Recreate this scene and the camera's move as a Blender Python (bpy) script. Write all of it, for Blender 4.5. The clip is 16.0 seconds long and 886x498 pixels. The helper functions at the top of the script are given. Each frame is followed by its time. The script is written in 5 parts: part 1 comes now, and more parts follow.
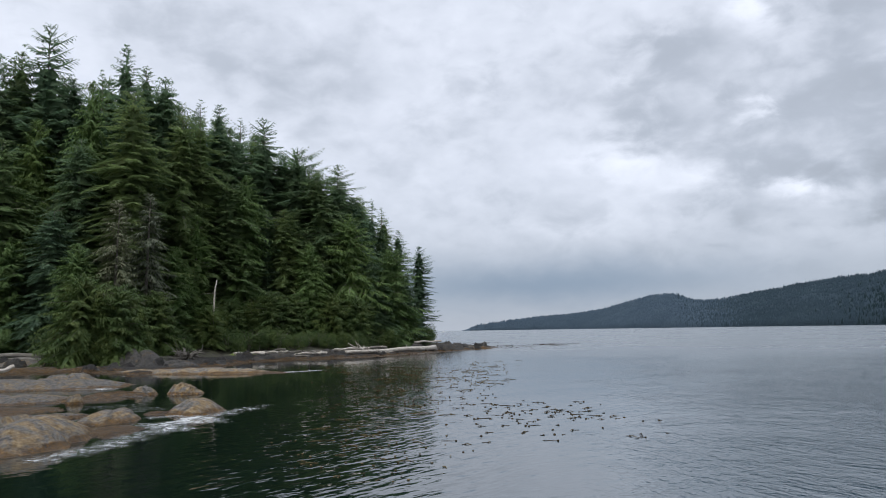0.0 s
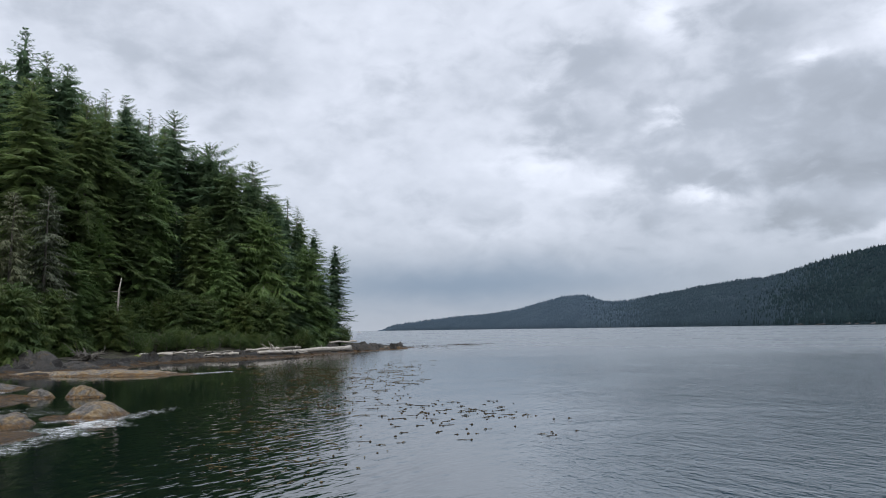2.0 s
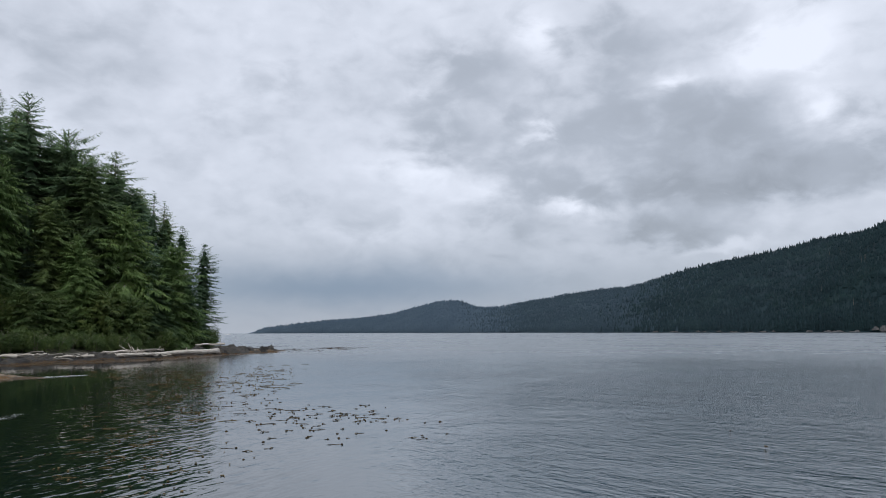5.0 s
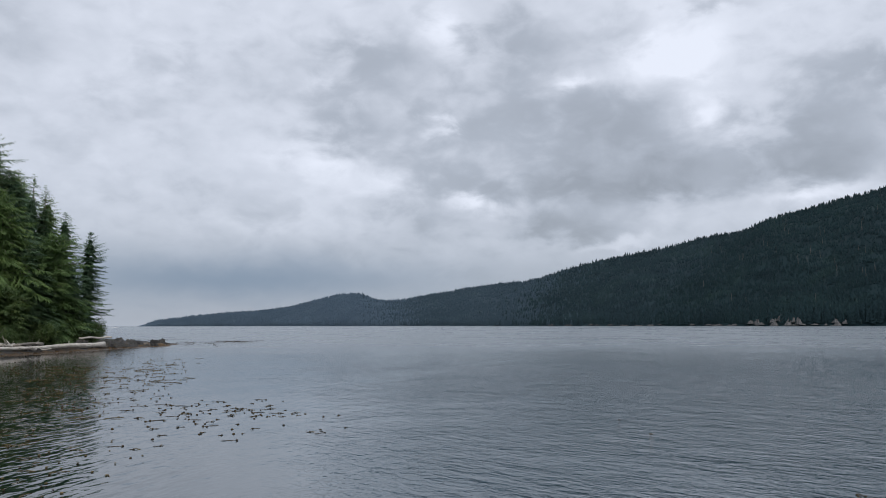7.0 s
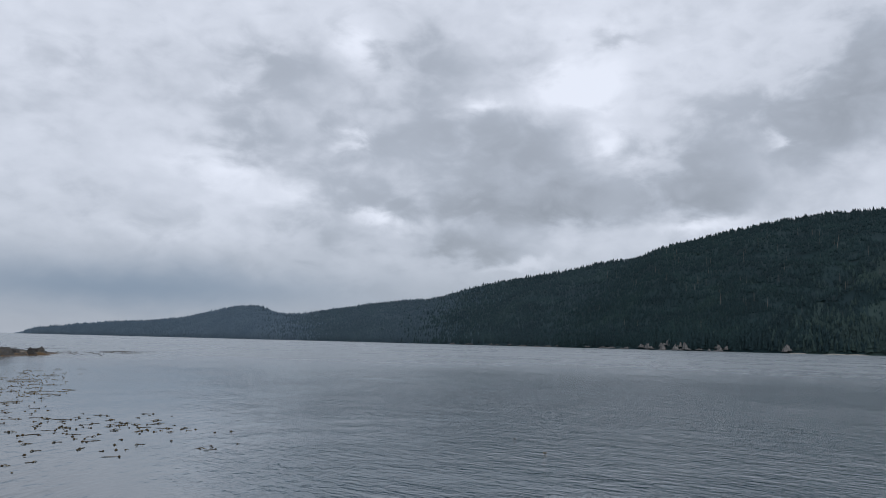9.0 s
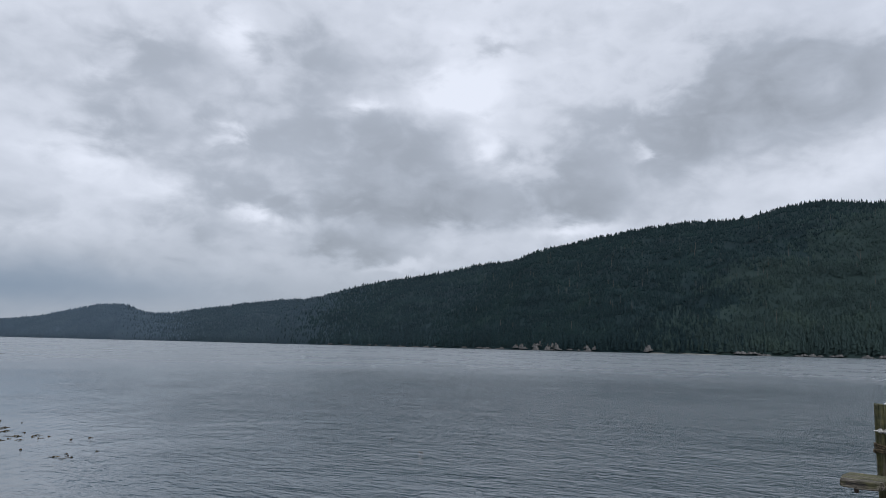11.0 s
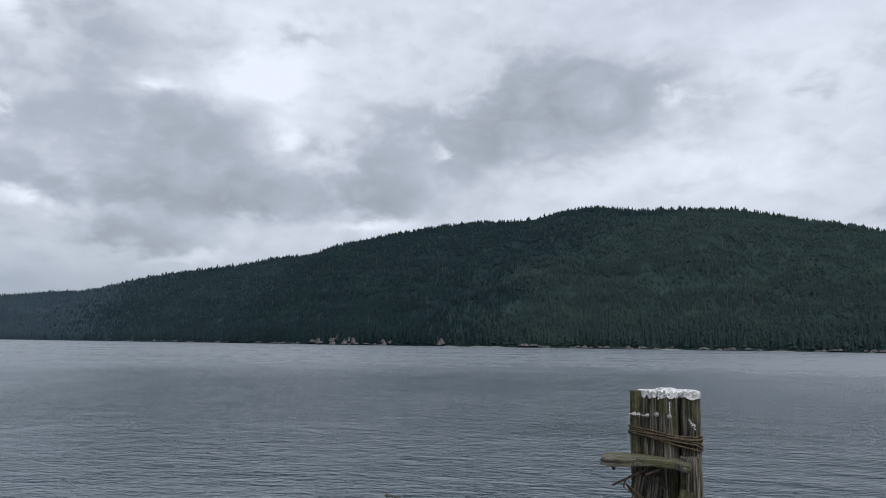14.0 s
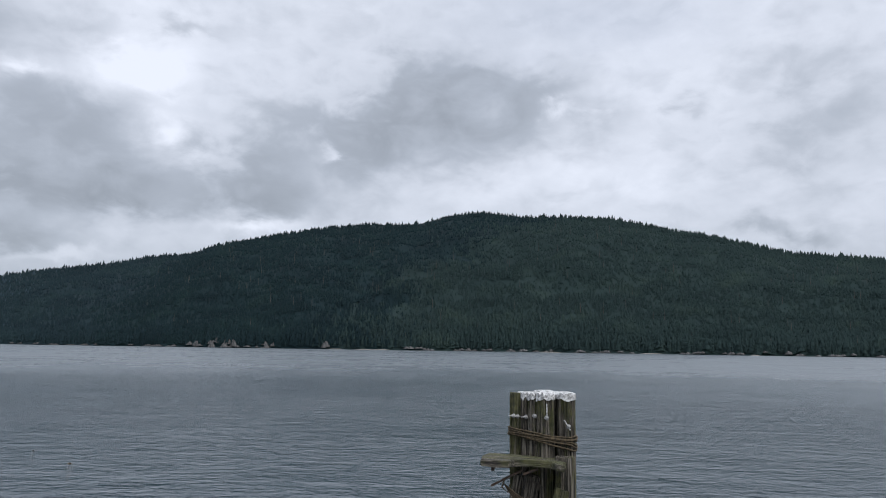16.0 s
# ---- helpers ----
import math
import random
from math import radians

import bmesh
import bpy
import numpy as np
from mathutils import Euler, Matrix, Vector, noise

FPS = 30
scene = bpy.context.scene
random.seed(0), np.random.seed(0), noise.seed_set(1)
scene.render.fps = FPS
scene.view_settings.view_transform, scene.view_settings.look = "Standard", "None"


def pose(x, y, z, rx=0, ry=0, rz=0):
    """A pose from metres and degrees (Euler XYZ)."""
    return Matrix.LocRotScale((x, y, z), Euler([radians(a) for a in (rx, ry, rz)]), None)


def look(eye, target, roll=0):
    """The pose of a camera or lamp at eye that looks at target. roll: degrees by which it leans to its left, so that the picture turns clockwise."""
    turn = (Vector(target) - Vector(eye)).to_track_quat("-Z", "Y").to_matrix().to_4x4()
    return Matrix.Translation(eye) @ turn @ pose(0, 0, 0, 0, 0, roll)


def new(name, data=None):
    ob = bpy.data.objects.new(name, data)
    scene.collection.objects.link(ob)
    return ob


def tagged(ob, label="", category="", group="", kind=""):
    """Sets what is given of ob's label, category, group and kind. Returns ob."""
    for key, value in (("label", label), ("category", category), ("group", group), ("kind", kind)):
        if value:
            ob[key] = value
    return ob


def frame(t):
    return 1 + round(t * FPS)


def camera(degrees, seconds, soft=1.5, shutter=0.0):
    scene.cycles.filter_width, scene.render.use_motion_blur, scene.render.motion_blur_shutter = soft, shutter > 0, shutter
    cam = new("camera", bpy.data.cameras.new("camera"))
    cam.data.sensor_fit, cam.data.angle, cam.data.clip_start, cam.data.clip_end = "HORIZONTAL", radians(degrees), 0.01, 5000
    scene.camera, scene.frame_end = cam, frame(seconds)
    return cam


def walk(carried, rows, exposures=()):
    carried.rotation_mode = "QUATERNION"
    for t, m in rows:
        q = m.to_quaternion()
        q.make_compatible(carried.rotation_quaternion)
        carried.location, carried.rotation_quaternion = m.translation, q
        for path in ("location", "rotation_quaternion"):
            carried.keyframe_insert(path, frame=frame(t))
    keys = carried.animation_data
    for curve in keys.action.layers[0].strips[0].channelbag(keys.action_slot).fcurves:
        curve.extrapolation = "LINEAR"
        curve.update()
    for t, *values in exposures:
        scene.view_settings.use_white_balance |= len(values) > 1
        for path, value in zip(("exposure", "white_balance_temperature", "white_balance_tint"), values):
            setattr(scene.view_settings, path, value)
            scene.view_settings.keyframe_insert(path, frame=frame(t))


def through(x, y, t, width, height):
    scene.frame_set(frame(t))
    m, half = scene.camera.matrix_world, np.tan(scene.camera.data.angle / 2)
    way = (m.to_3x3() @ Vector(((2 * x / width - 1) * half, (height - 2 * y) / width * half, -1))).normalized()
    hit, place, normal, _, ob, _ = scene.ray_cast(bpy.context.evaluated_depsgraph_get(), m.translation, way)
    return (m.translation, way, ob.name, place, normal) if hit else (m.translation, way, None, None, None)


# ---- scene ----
cam = camera(63.0, 16.0, soft=1.0)
# a hand-held turn on the spot, eye four metres above the water: seconds, tilt, lean, turn
TURN = [
    (0.0, 96.42, 0.94, -0.00),
    (0.5, 96.71, 0.96, -1.46),
    (1.0, 96.32, 0.78, -3.37),
    (1.5, 96.03, 0.84, -5.01),
    (2.0, 96.33, 0.90, -6.62),
    (2.5, 96.45, 0.99, -7.46),
    (3.0, 96.64, 0.69, -8.93),
    (3.5, 96.59, 0.61, -11.09),
    (4.0, 96.62, 0.60, -13.00),
    (6.5, 96.09, 0.00, -22.24),
    (7.0, 95.98, 0.17, -24.31),
    (7.5, 96.21, -0.12, -25.93),
    (8.0, 96.66, -0.54, -28.10),
    (10.5, 97.72, -1.63, -38.64),
    (11.0, 97.64, -1.32, -41.56),
    (11.5, 97.48, -1.25, -44.08),
    (12.0, 97.24, -1.41, -46.80),
    (12.5, 97.45, -1.50, -49.18),
    (13.0, 97.19, -1.57, -52.45),
    (13.5, 97.44, -1.04, -55.32),
    (14.0, 97.48, -0.79, -57.43),
    (14.5, 97.74, -0.52, -59.94),
    (15.0, 97.90, -0.76, -62.40),
    (15.5, 97.77, -0.81, -64.29),
    (16.0, 97.83, -0.81, -66.42),
]


def eye(t):
    """The hand shifts a few centimetres to the right, and up a little, as it passes the dolphin."""
    u = min(max((t - 11.0) / 5.0, 0.0), 1.0)
    v = min(max((t - 13.0) / 1.5, 0.0), 1.0)
    side = -0.02 + 0.065 * v * v * (3 - 2 * v)
    return side * math.sin(radians(165)), side * math.cos(radians(165)), 4.0 + 0.03 * u


walk(cam, [(t, pose(*eye(t), rx, ry, rz)) for t, rx, ry, rz in TURN],
     [(0.0, 0.14), (4.0, 0.04), (8.0, -0.07), (10.5, -0.09), (13.0, -0.03), (16.0, 0.02)])

# ---- light: an overcast sky with broken cloud, and the weak wide glow of the sun behind it ----
world = bpy.data.worlds.new("sky")
scene.world = world
world.use_nodes = True
wt = world.node_tree
wt.nodes.clear()


def wmath(op, a, b=None, c=None, clamp=False):
    n = wt.nodes.new("ShaderNodeMath")
    n.operation = op
    n.use_clamp = clamp
    for i, v in enumerate((a, b, c)):
        if v is None:
            continue
        if isinstance(v, (int, float)):
            n.inputs[i].default_value = v
        else:
            wt.links.new(v, n.inputs[i])
    return n.outputs[0]


def wnoise(vec, scale, detail, rough=0.55, distortion=0.0):
    n = wt.nodes.new("ShaderNodeTexNoise")
    n.inputs["Scale"].default_value = scale
    n.inputs["Detail"].default_value = detail
    n.inputs["Roughness"].default_value = rough
    n.inputs["Distortion"].default_value = distortion
    wt.links.new(vec, n.inputs["Vector"])
    return n


coord = wt.nodes.new("ShaderNodeTexCoord").outputs["Generated"]
sep = wt.nodes.new("ShaderNodeSeparateXYZ")
wt.links.new(coord, sep.inputs[0])
sx, sy, sz = sep.outputs
DEG = 57.29578
azim = wmath("MULTIPLY", wmath("ARCTAN2", sx, sy), DEG)
elev = wmath("MULTIPLY", wmath("ARCSINE", sz), DEG)
# cloud coordinates: flatter towards the horizon
stretch = wt.nodes.new("ShaderNodeCombineXYZ")
wt.links.new(wmath("MULTIPLY", azim, 0.115), stretch.inputs[0])
wt.links.new(wmath("MULTIPLY", elev, 0.19), stretch.inputs[1])
n_big = wnoise(stretch.outputs[0], 0.8, 3.0, 0.5, 0.2)
n_fine = wnoise(stretch.outputs[0], 2.2, 7.0, 0.55, 0.3)
warp = wt.nodes.new("ShaderNodeSeparateColor")
wt.links.new(n_big.outputs["Color"], warp.inputs[0])
warp2 = wt.nodes.new("ShaderNodeSeparateColor")
wt.links.new(n_fine.outputs["Color"], warp2.inputs[0])
azw = wmath("ADD", azim, wmath("ADD", wmath("MULTIPLY_ADD", warp.outputs[0], 6.0, -3.0), wmath("MULTIPLY_ADD", warp2.outputs[0], 7.5, -3.75)))
elw = wmath("ADD", elev, wmath("ADD", wmath("MULTIPLY_ADD", warp.outputs[1], 3.0, -1.5), wmath("MULTIPLY_ADD", warp2.outputs[1], 4.5, -2.25)))


def cloud(a, e, wa, we, amount):
    """A soft bank of cloud (darker) or a thin place in it (lighter), round a bearing and a height in degrees."""
    qa = wmath("POWER", wmath("ABSOLUTE", wmath("MULTIPLY_ADD", azw, 1 / wa, -a / wa)), 2.0)
    qe = wmath("POWER", wmath("ABSOLUTE", wmath("MULTIPLY_ADD", elw, 1 / we, -e / we)), 2.0)
    return wmath("MULTIPLY", wmath("POWER", 2.71828, wmath("MULTIPLY", wmath("ADD", qa, qe), -1.0)), amount)


# darker banks: bearing, height, half widths, weight
OVER_CHANNEL = [(19.6, 20.6, 4.1, 2.3, 0.65), (29.8, 22, 5.6, 3.4, 0.8), (16.9, 15.7, 3.0, 2.6, 0.55), (25.1, 15.2, 6.5, 3.0, 0.75), (34.6, 16.2, 5.5, 3.4, 0.7), (32.3, 10.8, 8.5, 2.0, 0.9), (33.1, 7.3, 4.7, 1.2, 0.65),
                (22.3, 8.0, 3.4, 1.6, 0.5), (8.4, 19, 6.4, 2.6, 0.45), (6.6, 10.5, 4.7, 2.4, 0.3), (39.6, 22, 3.0, 1.3, 0.5), (35.6, 6.7, 4.3, 0.9, 0.4), (45.2, 23.5, 3.4, 0.8, 0.7), (-6, 13, 6, 3, 0.25), (-10, 20, 9, 3.5, 0.5), (-22, 23, 8, 3, 0.35), (2, 15, 5, 2.2, 0.35)]
OVER_MOUNTAIN = [(39.5, 14.2, 4.6, 3.0, 0.75), (41.3, 10.8, 6.0, 1.9, 0.85), (50.6, 14.0, 4.4, 2.8, 0.9), (52.6, 11.4, 4.7, 1.7, 0.75), (59.6, 16.2, 5.6, 3.4, 1.05), (65.0, 19.4, 5.0, 4.2, 1.0), (70.8, 18.3, 5.2, 3.2, 1.0), (75.6, 20.1, 2.8, 1.9, 0.5),
                 (80.1, 18.2, 2.1, 1.7, 0.4), (85.2, 18.6, 1.4, 0.7, 0.6), (92.2, 15.1, 5.6, 3.0, 0.3), (91.6, 9.1, 1.9, 0.8, 0.55), (94.1, 8.1, 1.7, 0.6, 0.5), (97, 17, 6, 4, 0.4)]
BANKS = OVER_CHANNEL + OVER_MOUNTAIN
# thin bright places
GAPS = [(23.7, 23.4, 1.5, 2.1, 0.2), (14.2, 12.8, 3.2, 1.4, 0.16), (19.2, 11.1, 2.6, 1.0, 0.14), (26.9, 9.1, 1.9, 0.8, 0.26), (34.8, 19.1, 1.9, 0.9, 0.3), (42.5, 19.9, 3.4, 1.7, 0.26), (44.3, 15.7, 1.9, 1.2, 0.24), (51, 9.3, 3.2, 0.7, 0.22),
        (37.2, 6.3, 3.6, 0.6, 0.17), (0.3, 18.5, 5.6, 3.9, 0.06), (11.7, 7.7, 6, 0.9, 0.07), (23.3, 15.3, 1.3, 0.6, 0.2), (56.4, 15.4, 0.9, 0.6, 0.22), (76.5, 18.4, 1.7, 0.6, 0.22), (76, 14.7, 3.4, 1.1, 0.1), (81.3, 12.6, 4.3, 1.7, 0.08),
        (93.1, 9.4, 3.9, 0.8, 0.08), (14.6, 19.4, 1.3, 0.9, 0.1), (82, 22, 14, 5, 0.07), (43, 23, 5, 3, 0.12), (-31, 19, 5, 6, 0.05), (70, 13, 8, 1.2, 0.06)]
dark = wmath("ADD", wmath("MULTIPLY_ADD", n_big.outputs["Fac"], 1.6, -0.8), wmath("MULTIPLY_ADD", n_fine.outputs["Fac"], 2.0, -1.0))
for bank in BANKS:
    dark = wmath("ADD", dark, cloud(*bank))
edge = wt.nodes.new("ShaderNodeMapRange")
edge.interpolation_type = "SMOOTHSTEP"
edge.inputs["From Min"].default_value, edge.inputs["From Max"].default_value = -0.2, 1.15
edge.inputs["To Min"].default_value, edge.inputs["To Max"].default_value = 0.06, -0.29
wt.links.new(dark, edge.inputs["Value"])
# ragged, lit rims where a bank thins out
part_cover = wmath("MULTIPLY_ADD", dark, 1 / 1.2, 0.2, True)
rim = wmath("MULTIPLY", wmath("MULTIPLY", part_cover, wmath("SUBTRACT", 1.0, part_cover)), 4.0)
n_puff = wnoise(stretch.outputs[0], 3.0, 4.0, 0.5, 0.2)
puff = wmath("MULTIPLY", wmath("MULTIPLY_ADD", n_puff.outputs["Fac"], 0.26, -0.12), rim)
veil = wt.nodes.new("ShaderNodeMapRange")
veil.inputs["From Min"].default_value, veil.inputs["From Max"].default_value = 1.5, 8.0
veil.inputs["To Min"].default_value, veil.inputs["To Max"].default_value = 0.3, 1.0
wt.links.new(elev, veil.inputs["Value"])
total = wmath("ADD", edge.outputs[0], wmath("MULTIPLY_ADD", n_fine.outputs["Fac"], 0.42, -0.21))
total = wmath("ADD", total, wmath("MULTIPLY_ADD", n_big.outputs["Fac"], 0.28, -0.14))
total = wmath("MULTIPLY", wmath("ADD", total, puff), veil.outputs[0])
for gap in GAPS:
    total = wmath("ADD", total, cloud(*gap))
# the slate band low over the open sea
band = wmath("ADD", wmath("POWER", wmath("MULTIPLY_ADD", azim, 1 / 17, -8 / 17), 2.0), wmath("POWER", wmath("MULTIPLY_ADD", elw, 0.35 / 1.9, wmath("MULTIPLY_ADD", elev, 0.65 / 1.9, -3.5 / 1.9)), 2.0))
band = wmath("POWER", 2.71828, wmath("MULTIPLY", band, -1.0))
rise = wt.nodes.new("ShaderNodeMapRange")
rise.interpolation_type = "SMOOTHSTEP"
rise.inputs["From Min"].default_value, rise.inputs["From Max"].default_value = 0.5, 14.0
rise.inputs["To Min"].default_value, rise.inputs["To Max"].default_value = 0.46, 0.7
wt.links.new(elev, rise.inputs["Value"])
total = wmath("ADD", total, rise.outputs[0])
# an overcast sky grows brighter towards the zenith
zen = wt.nodes.new("ShaderNodeMapRange")
zen.interpolation_type = "SMOOTHSTEP"
zen.inputs["From Min"].default_value, zen.inputs["From Max"].default_value = 24.0, 70.0
zen.inputs["To Min"].default_value, zen.inputs["To Max"].default_value = 1.0, 2.6
wt.links.new(elev, zen.inputs["Value"])
tint = wt.nodes.new("ShaderNodeValToRGB")
ramp = tint.color_ramp
ramp.elements[0].position, ramp.elements[0].color = 0.18, (0.22, 0.247, 0.287, 1)
ramp.elements[1].position, ramp.elements[1].color = 0.9, (0.872, 0.922, 1.045, 1)
mid = ramp.elements.new(0.5)
mid.color = (0.456, 0.503, 0.588, 1)
wt.links.new(total, tint.inputs[0])
clear = wt.nodes.new("ShaderNodeTexSky")
clear.sky_type = "NISHITA"
clear.sun_disc = False
clear.sun_elevation, clear.sun_rotation = radians(48), radians(205)
dim = wt.nodes.new("ShaderNodeVectorMath")
dim.operation = "SCALE"
dim.inputs["Scale"].default_value = 0.1
wt.links.new(clear.outputs[0], dim.inputs[0])
cover = wt.nodes.new("ShaderNodeMix")
cover.data_type = "RGBA"
thin = wmath("ADD", wmath("POWER", wmath("MULTIPLY_ADD", azw, 1 / 12, -78 / 12), 2.0), wmath("POWER", wmath("MULTIPLY_ADD", elw, 1 / 3.5, -25.5 / 3.5), 2.0))
wt.links.new(wmath("MULTIPLY_ADD", wmath("POWER", 2.71828, wmath("MULTIPLY", thin, -1.0)), -0.2, 0.95), cover.inputs["Factor"])
wt.links.new(dim.outputs[0], cover.inputs["A"])
slate = wt.nodes.new("ShaderNodeMix")
slate.data_type = "RGBA"
wt.links.new(wmath("MULTIPLY", band, 0.9), slate.inputs["Factor"])
wt.links.new(tint.outputs[0], slate.inputs["A"])
slate.inputs["B"].default_value = (0.222, 0.295, 0.405, 1)
wt.links.new(slate.outputs["Result"], cover.inputs["B"])
glow = wt.nodes.new("ShaderNodeBackground")
wt.links.new(cover.outputs["Result"], glow.inputs["Color"])
wt.links.new(zen.outputs[0], glow.inputs["Strength"])
wt.links.new(glow.outputs[0], wt.nodes.new("ShaderNodeOutputWorld").inputs["Surface"])

sun_data = bpy.data.lights.new("sun", "SUN")
sun_data.energy, sun_data.angle, sun_data.color = 1.5, radians(25), (1.0, 0.96, 0.9)
sun = new("sun", sun_data)
sun.matrix_world = look((-60, -130, 160), (0, 0, 0))
# ---- materials ----
def material(name):
    m = bpy.data.materials.new(name)
    m.use_nodes = True
    t = m.node_tree
    return m, t, t.nodes["Principled BSDF"]


def tex_noise(t, scale, detail=4.0, rough=0.55, vec=None, distortion=0.0):
    n = t.nodes.new("ShaderNodeTexNoise")
    n.inputs["Scale"].default_value, n.inputs["Detail"].default_value = scale, detail
    n.inputs["Roughness"].default_value, n.inputs["Distortion"].default_value = rough, distortion
    if vec is None:
        vec = t.nodes.new("ShaderNodeTexCoord").outputs["Object"]
    t.links.new(vec, n.inputs["Vector"])
    wide = t.nodes.new("ShaderNodeMapRange")
    wide.inputs["From Min"].default_value, wide.inputs["From Max"].default_value = 0.25, 0.75
    t.links.new(n.outputs["Fac"], wide.inputs["Value"])
    return wide.outputs[0]


def scaled(t, sx=1, sy=1, sz=1, kind="Object"):
    mp = t.nodes.new("ShaderNodeMapping")
    mp.inputs["Scale"].default_value = (sx, sy, sz)
    t.links.new(t.nodes.new("ShaderNodeTexCoord").outputs[kind], mp.inputs[0])
    return mp.outputs[0]


def ramp_of(t, fac, *stops):
    n = t.nodes.new("ShaderNodeValToRGB")
    els = n.color_ramp.elements
    for i, (p, c) in enumerate(stops):
        e = els[i] if i < 2 else els.new(p)
        e.position, e.color = p, (*c, 1)
    t.links.new(fac, n.inputs[0])
    return n.outputs[0]


def mix_of(t, fac, a, b, how="MIX"):
    n = t.nodes.new("ShaderNodeMix")
    n.data_type, n.blend_type = "RGBA", how
    for key, v in (("Factor", fac), ("A", a), ("B", b)):
        if isinstance(v, (int, float)):
            n.inputs[key].default_value = v
        elif isinstance(v, tuple):
            n.inputs[key].default_value = (*v, 1)
        else:
            t.links.new(v, n.inputs[key])
    return n.outputs["Result"]


def math_of(t, op, a, b=0.0, clamp=False):
    n = t.nodes.new("ShaderNodeMath")
    n.operation, n.use_clamp = op, clamp
    for i, v in enumerate((a, b)):
        if isinstance(v, (int, float)):
            n.inputs[i].default_value = v
        else:
            t.links.new(v, n.inputs[i])
    return n.outputs[0]


def bump_of(t, height, strength, distance, normal=None):
    n = t.nodes.new("ShaderNodeBump")
    n.inputs["Strength"].default_value, n.inputs["Distance"].default_value = strength, distance
    t.links.new(height, n.inputs["Height"])
    if normal is not None:
        t.links.new(normal, n.inputs["Normal"])
    return n.outputs[0]


def foliage(name, dark, light, tip, through=0.25, hue=0.5, stand=0.6, island=0.5, gloss=0.25):
    """Needles or leaves: each spray its own shade, each tree its own shade, and light that comes through."""
    m, t, bsdf = material(name)
    geo = t.nodes.new("ShaderNodeNewGeometry")
    info = t.nodes.new("ShaderNodeObjectInfo")
    patch = tex_noise(t, stand, 3.0)
    f = math_of(t, "ADD", math_of(t, "MULTIPLY", geo.outputs["Random Per Island"], island), math_of(t, "MULTIPLY", patch, 1.05 - island))
    col = ramp_of(t, f, (0.2, dark), (0.95, tip), (0.62, light))
    tree = ramp_of(t, info.outputs["Random"], (0.0, (0.72, 0.78, 0.85)), (1.0, (1.12, 1.05, 0.82)), (0.5, (0.95, 1.0, 0.95)))
    col = mix_of(t, hue, col, mix_of(t, 1.0, col, tree, "MULTIPLY"))
    t.links.new(col, bsdf.inputs["Base Color"])
    bsdf.inputs["Roughness"].default_value = 0.6
    bsdf.inputs["Specular IOR Level"].default_value = gloss
    tr = t.nodes.new("ShaderNodeBsdfTranslucent")
    t.links.new(col, tr.inputs["Color"])
    mx = t.nodes.new("ShaderNodeMixShader")
    mx.inputs[0].default_value = through
    t.links.new(bsdf.outputs[0], mx.inputs[1])
    t.links.new(tr.outputs[0], mx.inputs[2])
    t.links.new(mx.outputs[0], t.nodes["Material Output"].inputs["Surface"])
    return m


m_needle = foliage("spruce_needles", (0.078, 0.128, 0.08), (0.126, 0.194, 0.108), (0.18, 0.255, 0.132), 0.55, island=0.2)
m_olive = foliage("olive_needles", (0.088, 0.134, 0.058), (0.14, 0.198, 0.082), (0.2, 0.26, 0.105), 0.55, island=0.2)
m_cedar = foliage("cedar_sprays", (0.072, 0.122, 0.042), (0.12, 0.184, 0.06), (0.172, 0.242, 0.08), 0.42, island=0.2)
m_leaf = foliage("shore_shrub_leaves", (0.04, 0.07, 0.024), (0.078, 0.116, 0.036), (0.128, 0.156, 0.05), 0.38, island=0.15)
m_moss = foliage("lichen_hung_needles", (0.075, 0.09, 0.055), (0.13, 0.145, 0.09), (0.2, 0.205, 0.145))


def hazed_green(name, far, island):
    """Conifers of the far shore: the mountain's deep green, paled towards the headland's blue by far, as air haze
    painted into the colour.
    """
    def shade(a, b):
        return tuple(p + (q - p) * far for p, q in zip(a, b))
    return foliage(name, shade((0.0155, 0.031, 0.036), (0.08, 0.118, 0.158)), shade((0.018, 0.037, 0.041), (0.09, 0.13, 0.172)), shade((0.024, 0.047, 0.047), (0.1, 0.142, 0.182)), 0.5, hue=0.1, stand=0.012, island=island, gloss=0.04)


# the number after each name: share of haze blue in the base colour
m_far = hazed_green("mountain_conifers", 0.02, 0.12)
# flank green, paled and blued somewhat by haze put into its colour
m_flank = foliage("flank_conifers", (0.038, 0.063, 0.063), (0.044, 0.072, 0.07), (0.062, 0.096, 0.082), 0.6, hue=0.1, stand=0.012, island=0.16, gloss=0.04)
m_lower = hazed_green("hazed_foothill_conifers", 0.12, 0.15)
m_middle = hazed_green("hazed_ridge_conifers", 0.48, 0.12)
m_farther = hazed_green("hazed_headland_conifers", 0.95, 0.12)


def make_bark():
    m, t, b = material("grey_bark")
    n = tex_noise(t, 1.0, 5.0, 0.6, scaled(t, 6, 6, 1.2))
    t.links.new(ramp_of(t, n, (0.3, (0.06, 0.05, 0.04)), (0.7, (0.2, 0.18, 0.155))), b.inputs["Base Color"])
    b.inputs["Roughness"].default_value = 0.9
    t.links.new(bump_of(t, n, 0.7, 0.05), b.inputs["Normal"])
    return m


m_bark = make_bark()


